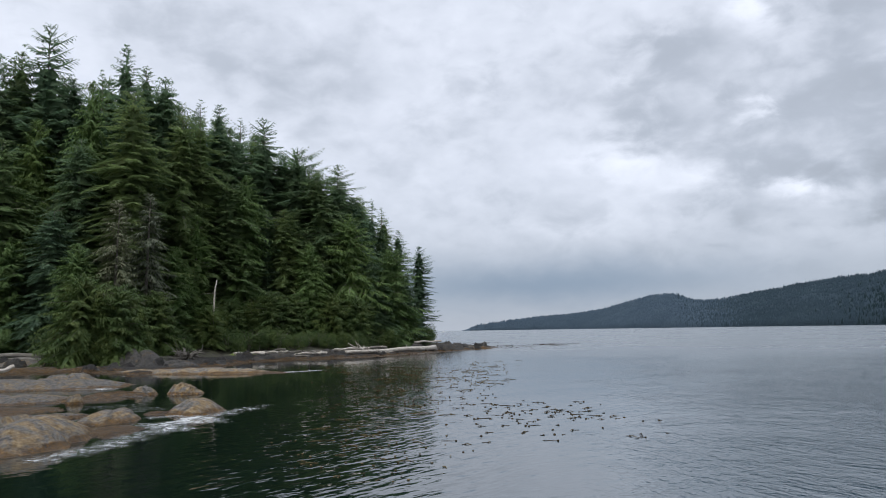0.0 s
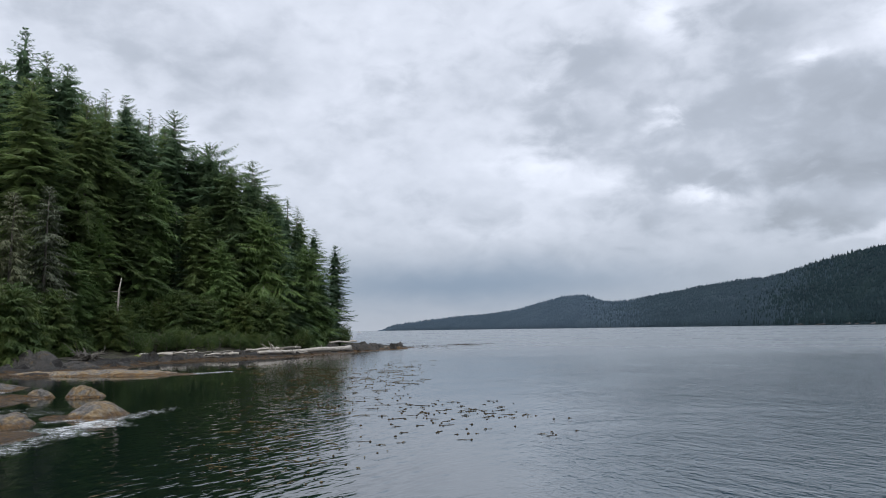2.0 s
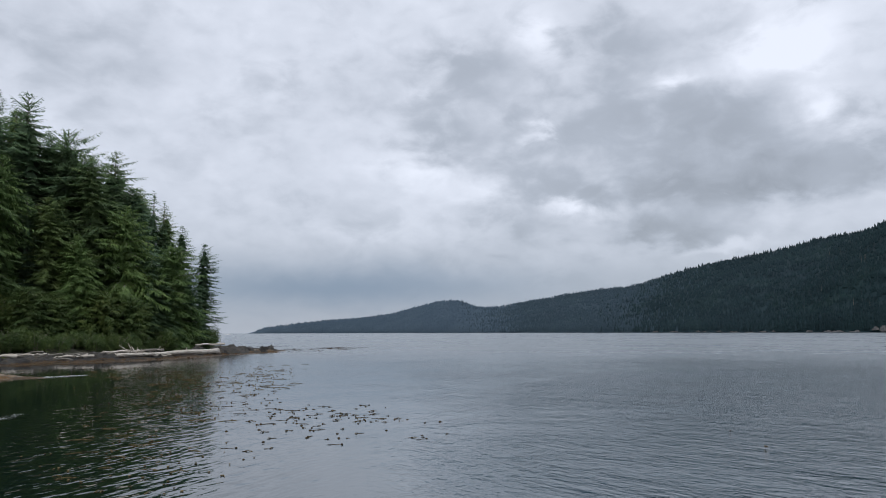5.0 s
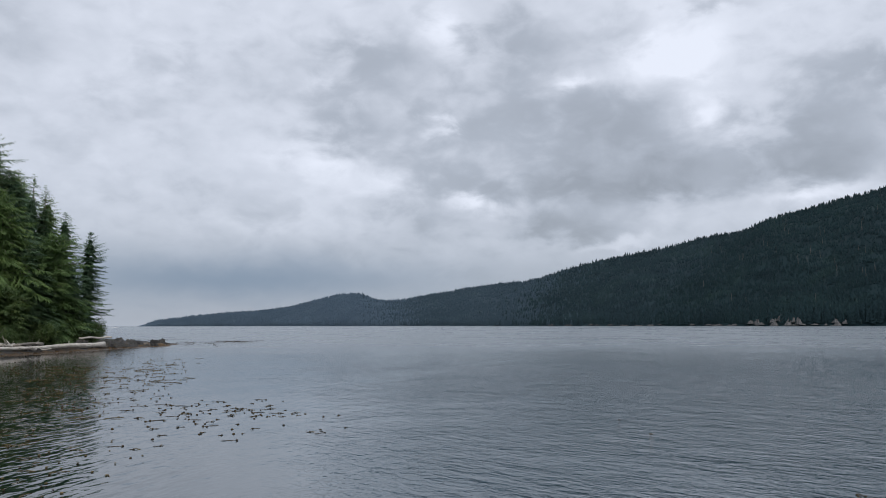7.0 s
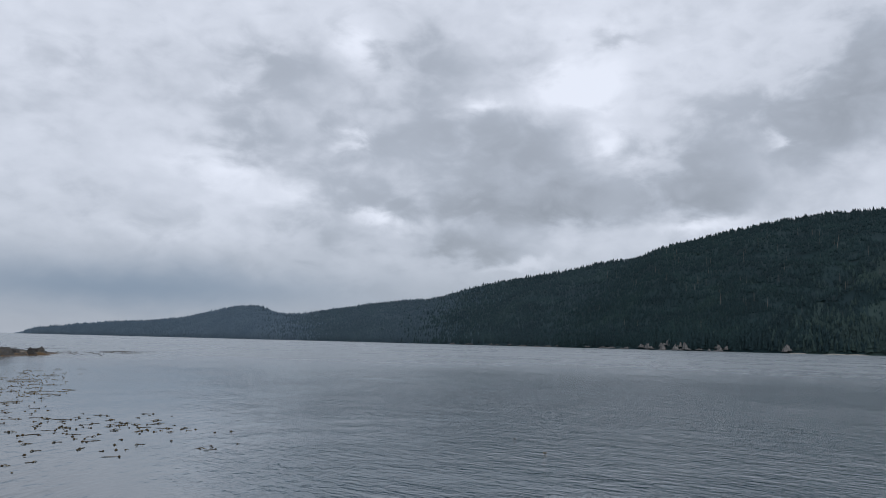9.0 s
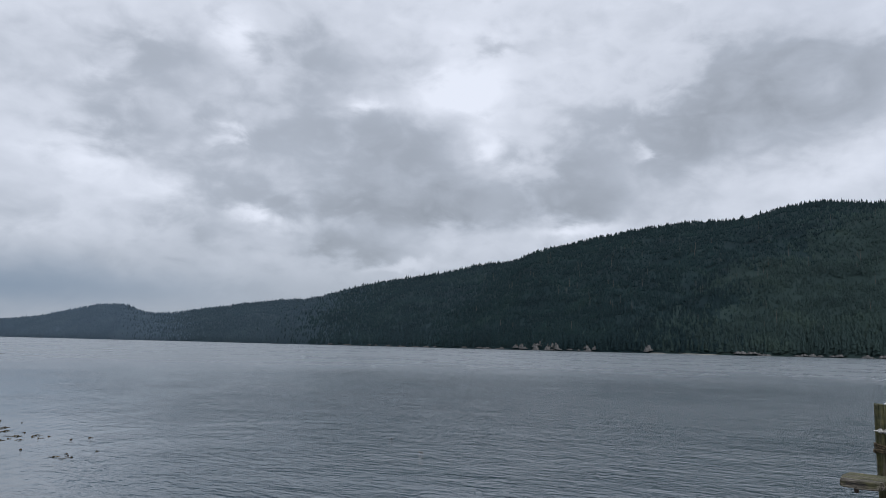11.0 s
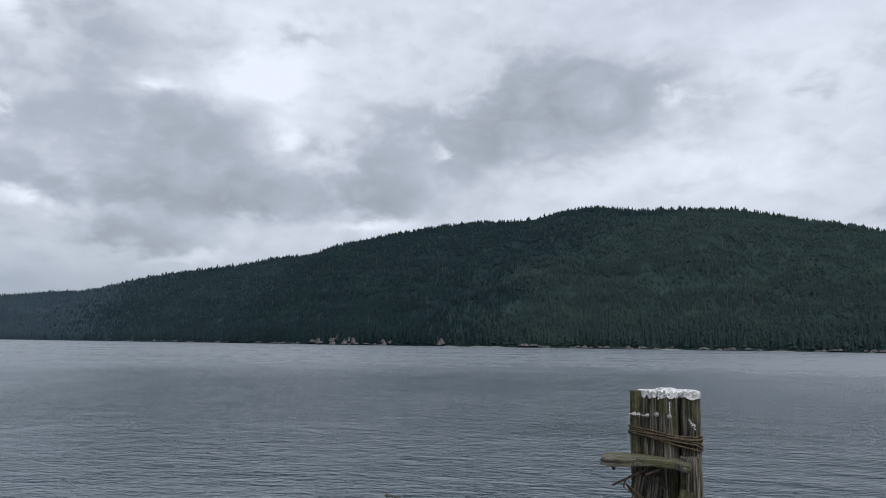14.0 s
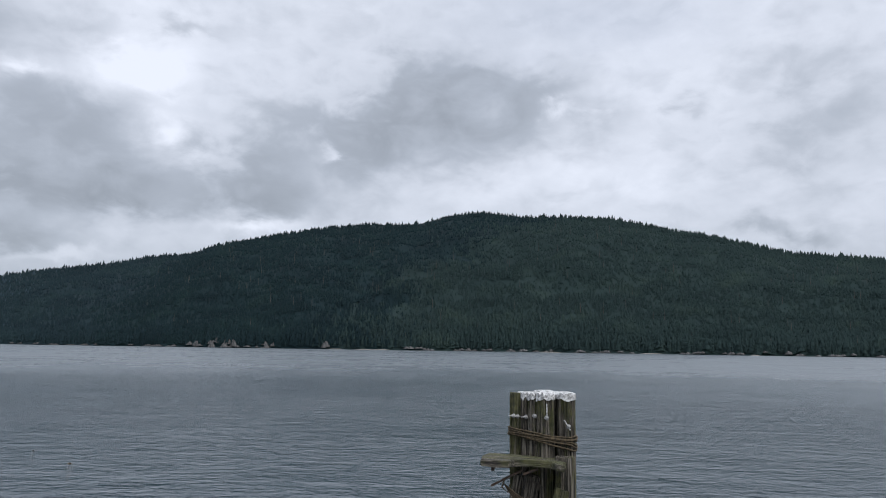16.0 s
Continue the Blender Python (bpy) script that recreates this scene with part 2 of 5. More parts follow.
def make_drift(name, k):
    m, t, b = material(name)
    n = tex_noise(t, 1.0, 6.0, 0.6, scaled(t, 1.2, 9, 9))
    s = tex_noise(t, 1.3, 3.0)
    col = ramp_of(t, n, (0.25, (0.2 * k, 0.18 * k, 0.155 * k)), (0.75, (0.5 * k, 0.475 * k, 0.43 * k)))
    t.links.new(mix_of(t, math_of(t, "MULTIPLY", s, 0.5), col, (0.3 * k, 0.25 * k, 0.19 * k)), b.inputs["Base Color"])
    b.inputs["Roughness"].default_value = 0.85
    t.links.new(bump_of(t, n, 0.6, 0.03), b.inputs["Normal"])
    return m


m_drift = make_drift("bleached_driftwood", 1.0)
m_root = make_drift("weathered_driftwood", 0.32)
m_snag = make_drift("grey_dead_stems", 0.3)
m_shingle = make_drift("pale_shingle", 0.5)


def make_rock(name, weed, dark, wet=1.0, tan=0.5, grain=1.0):
    """Tidal rock: blue-grey with tan, barnacled patches and dark cracks, brown with rockweed up to a ragged line above the water, wet at its foot."""
    m, t, b = material(name)
    geo = t.nodes.new("ShaderNodeNewGeometry")
    sp = t.nodes.new("ShaderNodeSeparateXYZ")
    t.links.new(geo.outputs["Position"], sp.inputs[0])
    vec = geo.outputs["Position"]
    n1 = tex_noise(t, 1.3 * grain, 8.0, 0.66, vec, 0.5)
    n2 = tex_noise(t, 4.5 * grain, 8.0, 0.75, vec)
    n3 = tex_noise(t, 0.7 * grain, 5.0, 0.65, vec)
    crack = t.nodes.new("ShaderNodeTexVoronoi")
    crack.feature = "DISTANCE_TO_EDGE"
    crack.inputs["Scale"].default_value = 0.8 * grain
    warp = t.nodes.new("ShaderNodeVectorMath")
    warp.operation = "ADD"
    t.links.new(vec, warp.inputs[0])
    push = t.nodes.new("ShaderNodeTexNoise")
    push.inputs["Scale"].default_value = 1.6 * grain
    t.links.new(vec, push.inputs["Vector"])
    t.links.new(push.outputs["Color"], warp.inputs[1])
    t.links.new(warp.outputs[0], crack.inputs["Vector"])
    seam = ramp_of(t, math_of(t, "ADD", crack.outputs["Distance"], math_of(t, "MULTIPLY", n1, 0.12)), (0.03, (0.5, 0.5, 0.5)), (0.09, (1, 1, 1)))
    grey = ramp_of(t, n2, (0.2, (0.11 * dark, 0.107 * dark, 0.104 * dark)), (0.8, (0.46 * dark, 0.43 * dark, 0.385 * dark)))
    sand = ramp_of(t, n2, (0.2, (0.22 * dark, 0.13 * dark, 0.05 * dark)), (0.8, (0.7 * dark, 0.53 * dark, 0.3 * dark)))
    stone = mix_of(t, ramp_of(t, n1, (0.72 - 0.5 * tan, (0, 0, 0)), (0.95 - 0.4 * tan, (1, 1, 1))), grey, sand)
    stone = mix_of(t, 1.0, stone, seam, "MULTIPLY")
    wrack = ramp_of(t, n2, (0.2, (0.03 * wet, 0.015 * wet, 0.004 * wet)), (0.85, (0.46 * wet, 0.25 * wet, 0.06 * wet)), (0.55, (0.18 * wet, 0.092 * wet, 0.02 * wet)))
    level = math_of(t, "ADD", sp.outputs[2], math_of(t, "MULTIPLY", math_of(t, "SUBTRACT", n3, 0.5), 1.3 * weed))
    f = ramp_of(t, math_of(t, "DIVIDE", level, weed), (0.35, (1, 1, 1)), (0.7, (0, 0, 0)))
    t.links.new(mix_of(t, math_of(t, "MULTIPLY", f, math_of(t, "ADD", 0.4, n2, True)), stone, wrack), b.inputs["Base Color"])
    t.links.new(ramp_of(t, sp.outputs[2], (0.02, (0.3, 0.3, 0.3)), (0.2, (0.8, 0.8, 0.8))), b.inputs["Roughness"])
    b.inputs["Specular IOR Level"].default_value = 0.3
    t.links.new(bump_of(t, math_of(t, "ADD", math_of(t, "MULTIPLY", n1, 1.5), n2), 1.0, 0.2 / grain), b.inputs["Normal"])
    return m


m_rock = make_rock("tidal_rock", 0.3, 0.6, 0.66, 0.72)
m_slab = make_rock("grey_slab_rock", 0.22, 0.45, 0.5, 0.5)
m_weed = make_rock("rockweed_ledge", 0.9, 0.4, 0.42, 0.5)
m_shelf = make_rock("shore_shelf_rock", 0.5, 0.07, 0.34, 0.2)
m_black = make_rock("black_shore_rock", 0.3, 0.17, 0.4, 0.3)
m_wedge = make_rock("grey_wedge_rock", 0.3, 0.22, 0.4, 0.25)


def make_cliff():
    """Bare grey rock of the far shore, streaked down its face."""
    m, t, b = material("pale_cliff_rock")
    n = tex_noise(t, 1.0, 6.0, 0.65, scaled(t, 0.35, 0.35, 0.12))
    t.links.new(ramp_of(t, n, (0.25, (0.022, 0.024, 0.025)), (0.8, (0.1, 0.098, 0.096))), b.inputs["Base Color"])
    b.inputs["Roughness"].default_value = 0.9
    t.links.new(bump_of(t, n, 0.8, 1.5), b.inputs["Normal"])
    return m


m_pale = make_cliff()


def make_floor():
    m, t, b = material("forest_floor")
    n = tex_noise(t, 0.9, 6.0, 0.6)
    t.links.new(ramp_of(t, n, (0.3, (0.018, 0.015, 0.01)), (0.7, (0.035, 0.036, 0.016))), b.inputs["Base Color"])
    b.inputs["Roughness"].default_value = 0.95
    t.links.new(bump_of(t, n, 0.8, 0.3), b.inputs["Normal"])
    return m


m_floor = make_floor()


def make_water():
    """Open water: swell, chop and fine ripple; calmer and glossier in the lee of the wooded point, rougher outside."""
    m, t, b = material("sea_water")
    pos = t.nodes.new("ShaderNodeNewGeometry").outputs["Position"]
    gust = t.nodes.new("ShaderNodeMapRange")
    gust.inputs["From Min"].default_value, gust.inputs["From Max"].default_value = 0.25, 0.75
    gust.inputs["To Min"].default_value, gust.inputs["To Max"].default_value = 0.3, 1.7
    t.links.new(tex_noise(t, 0.025, 10.0, 0.8, pos, 0.4), gust.inputs["Value"])
    sp = t.nodes.new("ShaderNodeSeparateXYZ")
    t.links.new(pos, sp.inputs[0])
    # the wooded point shelters the water behind it; the wind reaches the water further round
    lee = t.nodes.new("ShaderNodeMapRange")
    lee.interpolation_type = "SMOOTHSTEP"
    lee.inputs["From Min"].default_value, lee.inputs["From Max"].default_value = radians(4), radians(42)
    around = math_of(t, "ARCTAN2", sp.outputs[0], sp.outputs[1])
    t.links.new(math_of(t, "ADD", around, math_of(t, "MULTIPLY", math_of(t, "SUBTRACT", tex_noise(t, 0.05, 3.0, 0.5, pos), 0.5), 0.25)), lee.inputs["Value"])
    # the ripple that runs in past the point dies away towards the rocks
    dying = t.nodes.new("ShaderNodeMapRange")
    dying.interpolation_type = "SMOOTHSTEP"
    dying.inputs["From Min"].default_value, dying.inputs["From Max"].default_value = -12.0, -4.0
    dying.inputs["To Min"].default_value, dying.inputs["To Max"].default_value = 0.22, 1.25
    t.links.new(sp.outputs[0], dying.inputs["Value"])
    calm = t.nodes.new("ShaderNodeMapRange")
    calm.interpolation_type = "SMOOTHSTEP"
    calm.inputs["From Min"].default_value, calm.inputs["From Max"].default_value = -2.0, 5.0
    calm.inputs["To Min"].default_value, calm.inputs["To Max"].default_value = 1.0, 0.4
    t.links.new(sp.outputs[0], calm.inputs["Value"])
    inshore = t.nodes.new("ShaderNodeMapRange")
    inshore.inputs["From Min"].default_value, inshore.inputs["From Max"].default_value = 35.0, 100.0
    inshore.inputs["To Min"].default_value, inshore.inputs["To Max"].default_value = 1.0, 0.4
    t.links.new(sp.outputs[1], inshore.inputs["Value"])
    shelter = math_of(t, "MULTIPLY", math_of(t, "MULTIPLY", dying.outputs[0], inshore.outputs[0]), calm.outputs[0])
    open_sea = t.nodes.new("ShaderNodeMapRange")
    open_sea.inputs["From Min"].default_value, open_sea.inputs["From Max"].default_value = -3.0, 6.0
    t.links.new(sp.outputs[0], open_sea.inputs["Value"])
    lane = t.nodes.new("ShaderNodeMapRange")
    lane.inputs["From Min"].default_value, lane.inputs["From Max"].default_value = 2.0, 30.0
    lane.inputs["To Min"].default_value, lane.inputs["To Max"].default_value = 1.3, 1.0
    t.links.new(sp.outputs[1], lane.inputs["Value"])
    windy = math_of(t, "MULTIPLY", math_of(t, "MULTIPLY", gust.outputs[0], lane.outputs[0]), lee.outputs[0])
    height = None
    # waves to the metre, bearing of the crests, stretch along them, metres high, whether they belong to the open water
    for scale, turn, flat, amount, detail, outside in ((0.3, 30, 2.0, 0.05, 0.0, 0), (2.0, 52, 2.4, 0.046, 1.0, 0), (5.0, 44, 2.0, 0.012, 1.0, 0),
                                                       (0.05, 110, 1.6, 0.2, 4.0, 1), (0.2, 120, 1.8, 0.16, 3.0, 1), (0.5, 100, 1.8, 0.14, 2.0, 1), (1.2, 108, 1.8, 0.12, 3.0, 1), (3.6, 112, 2.0, 0.11, 3.0, 1), (11.0, 100, 1.6, 0.034, 2.0, 1)):
        mp = t.nodes.new("ShaderNodeMapping")
        mp.vector_type = "TEXTURE"
        mp.inputs["Rotation"].default_value = (0, 0, radians(turn))
        mp.inputs["Scale"].default_value = (flat, 1.0, 1.0)
        t.links.new(pos, mp.inputs[0])
        n = t.nodes.new("ShaderNodeTexNoise")
        n.inputs["Scale"].default_value, n.inputs["Detail"].default_value = scale, detail
        n.inputs["Roughness"].default_value = 0.55
        t.links.new(mp.outputs[0], n.inputs["Vector"])
        h = math_of(t, "MULTIPLY", math_of(t, "MULTIPLY", math_of(t, "SUBTRACT", n.outputs["Fac"], 0.5), amount), windy if outside else shelter)
        height = h if height is None else math_of(t, "ADD", height, h)
    bump = t.nodes.new("ShaderNodeBump")
    bump.inputs["Strength"].default_value, bump.inputs["Distance"].default_value = 1.0, 1.0
    t.links.new(height, bump.inputs["Height"])
    t.links.new(bump.outputs[0], b.inputs["Normal"])
    # base colour darkened inshore, to deepen the forest's dark reflection
    t.links.new(mix_of(t, open_sea.outputs[0], (0.002, 0.006, 0.005), (0.008, 0.026, 0.036)), b.inputs["Base Color"])
    # waves too small to tell apart far off blur the gloss
    away = t.nodes.new("ShaderNodeVectorMath")
    away.operation = "LENGTH"
    t.links.new(pos, away.inputs[0])
    satin = t.nodes.new("ShaderNodeMapRange")
    satin.inputs["From Min"].default_value, satin.inputs["From Max"].default_value = 14.0, 170.0
    satin.inputs["To Min"].default_value, satin.inputs["To Max"].default_value = 0.03, 0.29
    t.links.new(away.outputs["Value"], satin.inputs["Value"])
    # cat's paws: patches of ruffled water at every size
    paws = t.nodes.new("ShaderNodeMapRange")
    paws.inputs["From Min"].default_value, paws.inputs["From Max"].default_value = 0.2, 0.8
    paws.inputs["To Min"].default_value, paws.inputs["To Max"].default_value = 0.3, 1.7
    ruffle = t.nodes.new("ShaderNodeTexNoise")
    ruffle.inputs["Scale"].default_value, ruffle.inputs["Detail"].default_value, ruffle.inputs["Roughness"].default_value = 0.02, 12.0, 0.85
    t.links.new(pos, ruffle.inputs["Vector"])
    t.links.new(ruffle.outputs["Fac"], paws.inputs["Value"])
    rough_lane = t.nodes.new("ShaderNodeMapRange")
    rough_lane.inputs["From Min"].default_value, rough_lane.inputs["From Max"].default_value = 5.0, 45.0
    rough_lane.inputs["To Min"].default_value, rough_lane.inputs["To Max"].default_value = 1.2, 1.0
    t.links.new(sp.outputs[1], rough_lane.inputs["Value"])
    t.links.new(math_of(t, "MULTIPLY", math_of(t, "MULTIPLY", math_of(t, "MULTIPLY", satin.outputs[0], paws.outputs[0]), rough_lane.outputs[0]), math_of(t, "ADD", 0.18, math_of(t, "MULTIPLY", open_sea.outputs[0], 0.82))), b.inputs["Roughness"])
    b.inputs["IOR"].default_value = 2.6
    return m


m_water = make_water()
# ---- helpers for meshes ----
def mesh_of(name, verts, faces, mats, smooth=False, slots=None):
    me = bpy.data.meshes.new(name)
    me.from_pydata([tuple(v) for v in verts], [], [tuple(f) for f in faces])
    for m in mats if isinstance(mats, (list, tuple)) else [mats]:
        me.materials.append(m)
    if slots is not None:
        me.polygons.foreach_set("material_index", list(slots))
    if smooth:
        me.polygons.foreach_set("use_smooth", [True] * len(me.polygons))
    me.update()
    return me


def part(name, me, parent, label=""):
    ob = new(name, me)
    ob.parent = parent
    return tagged(ob, label)


def bearing(az, d):
    return d * math.sin(radians(az)), d * math.cos(radians(az))


def fbm(x, y, scale, octaves=4, seed=0.0):
    v, a = 0.0, 1.0
    for k in range(octaves):
        v += a * noise.noise((x * scale + seed, y * scale - seed, seed * 1.7 + k * 9.1))
        a *= 0.5
        scale *= 2.05
    return v


# ---- the sea: one sheet to the horizon ----
def build_sea():
    rings = [0.0, 8, 16, 30, 60, 120, 240, 500, 1000, 2000, 4000, 9000]
    n = 48
    verts, faces = [(0, 0, 0)], []
    for r in rings[1:]:
        verts += [(r * math.cos(2 * math.pi * k / n), r * math.sin(2 * math.pi * k / n), 0) for k in range(n)]
    for k in range(n):
        faces.append((0, 1 + k, 1 + (k + 1) % n))
        for i in range(len(rings) - 2):
            a, b = 1 + i * n, 1 + (i + 1) * n
            faces.append((a + k, b + k, b + (k + 1) % n, a + (k + 1) % n))
    ob = new("water", mesh_of("water", verts, faces, m_water))
    tagged(ob, "grey-green sea water rippled by a light breeze", "sea", kind="structure")


build_sea()

# ---- the near shore: a low point of rock that rises into wooded ground ----
SHORE = [(-150, 60), (-62, 92), (-52, 88), (-44, 86), (-40, 84), (-36, 76), (-31, 74), (-27.5, 78), (-27, 90), (-26.5, 103), (-22, 107), (-17, 110), (-11, 115), (-7, 120), (-3, 130), (1, 139), (6, 146),
         (10, 152), (12, 160), (11, 182), (2, 190), (-10, 205), (-45, 260), (-110, 330), (-190, 330), (-190, 60)]


def inland(px, py):
    """Metres from the water's edge, positive on land."""
    best = np.full(px.shape, 1e9)
    inside = np.zeros(px.shape, bool)
    for (x0, y0), (x1, y1) in zip(SHORE, SHORE[1:] + SHORE[:1]):
        dx, dy = x1 - x0, y1 - y0
        u = np.clip(((px - x0) * dx + (py - y0) * dy) / (dx * dx + dy * dy), 0, 1)
        best = np.minimum(best, np.hypot(px - x0 - u * dx, py - y0 - u * dy))
        cross = (y0 > py) != (y1 > py)
        with np.errstate(divide="ignore", invalid="ignore"):
            inside ^= cross & (px < (x1 - x0) * (py - y0) / (y1 - y0 if y1 != y0 else 1e-9) + x0)
    return np.where(inside, best, -best)


def land_height(s, rough):
    shelf = np.minimum(0.03 + 0.07 * np.maximum(s, 0), 0.9) + rough * 0.4 * np.clip(s, 0, 1)
    low = -0.15 + 0.25 * s + rough * 0.25
    hill = np.clip((s - 14) * 0.3, 0, 13)
    return np.where(s < 0, low, shelf + hill)


def build_land():
    xs = np.concatenate([np.arange(-180, -66, 3.0), np.arange(-66, 20, 0.75), [21, 23]])
    ys = np.concatenate([np.arange(62, 200, 0.75), np.arange(200, 326, 4.0)])
    gx, gy = np.meshgrid(xs, ys)
    s = inland(gx, gy)
    s = s + np.vectorize(lambda a, b: fbm(a, b, 0.16, 3, 4.0))(gx, gy) * 1.8
    rough = np.vectorize(lambda a, b: fbm(a, b, 0.35, 4, 1.3))(gx, gy)
    gz = land_height(s, rough)
    ny, nx = gx.shape
    verts = np.stack([gx, gy, gz], -1).reshape(-1, 3)
    faces, slots = [], []
    for j in range(ny - 1):
        for i in range(nx - 1):
            q = s[j:j + 2, i:i + 2]
            if q.max() < -2.5:
                continue
            a = j * nx + i
            faces.append((a, a + 1, a + nx + 1, a + nx))
            slots.append(1 if q.mean() > 9 else 0)
    ob = new("ground", mesh_of("ground", verts, faces, [m_shelf, m_floor], True, slots))
    tagged(ob, "low dark rock shelf along the shore rising into shaded forest ground", "shore", kind="structure")


build_land()


def ground_z(x, y):
    a = np.array([[x]]), np.array([[y]])
    return float(land_height(inland(*a), 0 * a[0])[0, 0])


# ---- the far shore: a wooded headland that climbs into a mountain ----
RIDGE = [(1.5, 0.0), (2.8, 0.4), (4.7, 0.65), (7.4, 0.95), (10.0, 1.12), (12.4, 1.45), (14.5, 2.02), (16.4, 2.5), (17.8, 2.5), (19.2, 2.0), (20.7, 1.95), (22.6, 2.3), (24.9, 2.63), (26.0, 2.92), (27.5, 3.09), (29.0, 3.32),
         (31.1, 3.48), (33.2, 4.06), (35.0, 4.6), (37.3, 5.1), (39.5, 5.5), (41.2, 5.8), (43.0, 6.2), (44.3, 6.5), (47.0, 6.9), (48.9, 7.65), (51.6, 8.26), (53.6, 8.75), (55.8, 9.15), (58.5, 9.57), (60.2, 9.8), (63.4, 9.85),
         (64.8, 10.05), (67.0, 10.66), (69.3, 10.85), (72.9, 10.52), (76.0, 10.5), (79.5, 10.32), (81.6, 9.89), (84.5, 9.19), (87.7, 8.45), (90.4, 7.77), (92.2, 7.28), (95.1, 6.91), (98.0, 6.56), (108, 5.4), (125, 3.2)]
COAST = [(1.5, 3950), (2.9, 3900), (8, 3500), (14, 3000), (20, 2550), (30, 1900), (40, 1520), (50, 1320), (60, 1230), (75, 1180), (100, 1150), (125, 1300)]
DEPTH = [(1.5, 60), (3, 120), (8, 380), (17.6, 650), (23, 900), (35, 1000), (50, 1000), (65, 1050), (90, 900), (125, 700)]


def curve_at(table, a):
    return float(np.interp(a, [p[0] for p in table], [p[1] for p in table]))


def smooth_curve(table, a, w=0.5):
    return sum(curve_at(table, a + k * w) for k in (-1, 0, 1)) / 3


def far_point(a, u):
    """A point of the far shore: a bearing, and how far up from the water (0) to the crest (1), past it beyond."""
    d0 = curve_at(COAST, a) + 22 * fbm(a * 0.35, 3.3, 1.0, 3)
    d = d0 + u * curve_at(DEPTH, a)
    top = (d0 + curve_at(DEPTH, a)) * math.tan(radians(smooth_curve(RIDGE, a, 0.25))) + 4.0 - (9.0 if a > 30 else 5.0 + 0.13 * a)
    x, y = bearing(a, d)
    lift = max(u, 0) ** 0.8 if u <= 1 else 1 - 0.5 * (u - 1)
    folds = (fbm(x, y, 0.0035, 4, 7.0) * 0.17 - abs(fbm(x, y, 0.006, 3, 2.0)) * 0.1) * top * min(1.0, 3.5 * max(u, 0)) * (max(0.0, 1 - u) ** 0.6 if u < 1 else 0.0)
    bank = 1.0 if u > 0.004 else 0.0
    return x, y, max(lift * top + folds, 0) + bank - (1.5 if u <= 0 else 0)


def haze_zone(a, u):
    """Which zone of forest a place on the far shore belongs to, from the green flank (4) over the mountain (0) to the
    headland (3); painted haze grows from 0 to 3.
    """
    q = a + 1.6 * fbm(a * 0.5, u * 4.0, 1.0, 3)
    if q > 64 + 16 * (u - 0.35) + 5 * fbm(a * 0.3, u * 6.0, 1.0, 3, 5.0):
        return 4
    return 3 if q < 20.5 else 2 if q < 31 + 3 * u else 1 if q < 41 + 6 * u else 0


def build_far_land():
    az = np.arange(1.5, 124.9, 0.3)
    us = [-0.01, 0, 0.008, 0.03] + list(np.linspace(0.07, 1.0, 22)) + [1.15, 1.4]
    verts = [far_point(a, u) for a in az for u in us]
    n = len(us)
    faces = [(i * n + j, (i + 1) * n + j, (i + 1) * n + j + 1, i * n + j + 1) for i in range(len(az) - 1) for j in range(n - 1)]
    # each zone's material carries its own amount of haze colour
    slots = [haze_zone(az[i], us[j]) for i in range(len(az) - 1) for j in range(n - 1)]
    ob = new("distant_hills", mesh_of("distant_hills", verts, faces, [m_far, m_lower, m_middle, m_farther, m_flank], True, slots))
    tagged(ob, "long wooded headland climbing into a dark forested mountain across the water", "hills", kind="structure")


build_far_land()


def far_woods(name, a0, a1, stand, count, mat, label, seed, hmin, hmax):
    """Conifers over the far slopes: ragged tiers near the water, where the trees stand tall, single crowns higher up."""
    rng = np.random.RandomState(seed)
    verts, faces = [], []
    k = 0
    span = [(a, curve_at(COAST, a) * curve_at(DEPTH, a)) for a in np.linspace(a0, a1, 60)]
    cum = np.cumsum([s for _, s in span])
    for q in rng.rand(count):
        a = float(np.interp(q * cum[-1], cum, [p[0] for p in span])) + rng.uniform(-0.5, 0.5)
        u = rng.uniform(0.003, 0.06) if rng.rand() < 0.13 else rng.rand() * 1.05 + 0.004
        if haze_zone(a + rng.normal() * 2.0, u) != stand:
            continue
        x, y, z = far_point(a, u)
        h = (hmin + (hmax - hmin) * rng.rand() ** 1.7) * (rng.uniform(0.7, 1.25) if u < 0.08 else rng.uniform(0.6, 1.05) if u > 0.9 else rng.uniform(0.48, 0.9))
        r = h * rng.uniform(0.22, 0.34)
        t0 = rng.uniform(0, 6.28)
        lx, ly = rng.uniform(-0.04, 0.04, 2) * h
        tiers = ((-0.1, 0.45, 1.0), (0.18, 0.72, 0.8), (0.48, 1.0, 0.5)) if u < 0.16 else ((0.0, 0.72, 1.0), (0.4, 1.0, 0.6)) if u < 0.4 or u > 0.93 else ((0.1, 1.0, 0.9),)
        for zb, zt, rr in tiers:
            verts += [(x + r * rr * math.cos(t0 + 1.0472 * i) * rng.uniform(0.55, 1.35), y + r * rr * math.sin(t0 + 1.0472 * i) * rng.uniform(0.55, 1.35), z + h * (zb + rng.uniform(-0.08, 0.1))) for i in range(6)]
            verts.append((x + lx * zt, y + ly * zt, z + h * zt))
            faces += [(k + i, k + (i + 1) % 6, k + 6) for i in range(6)]
            k += 7
    ob = new(name, mesh_of(name, verts, faces, mat, True))
    tagged(ob, label, "forest", kind="stuff")


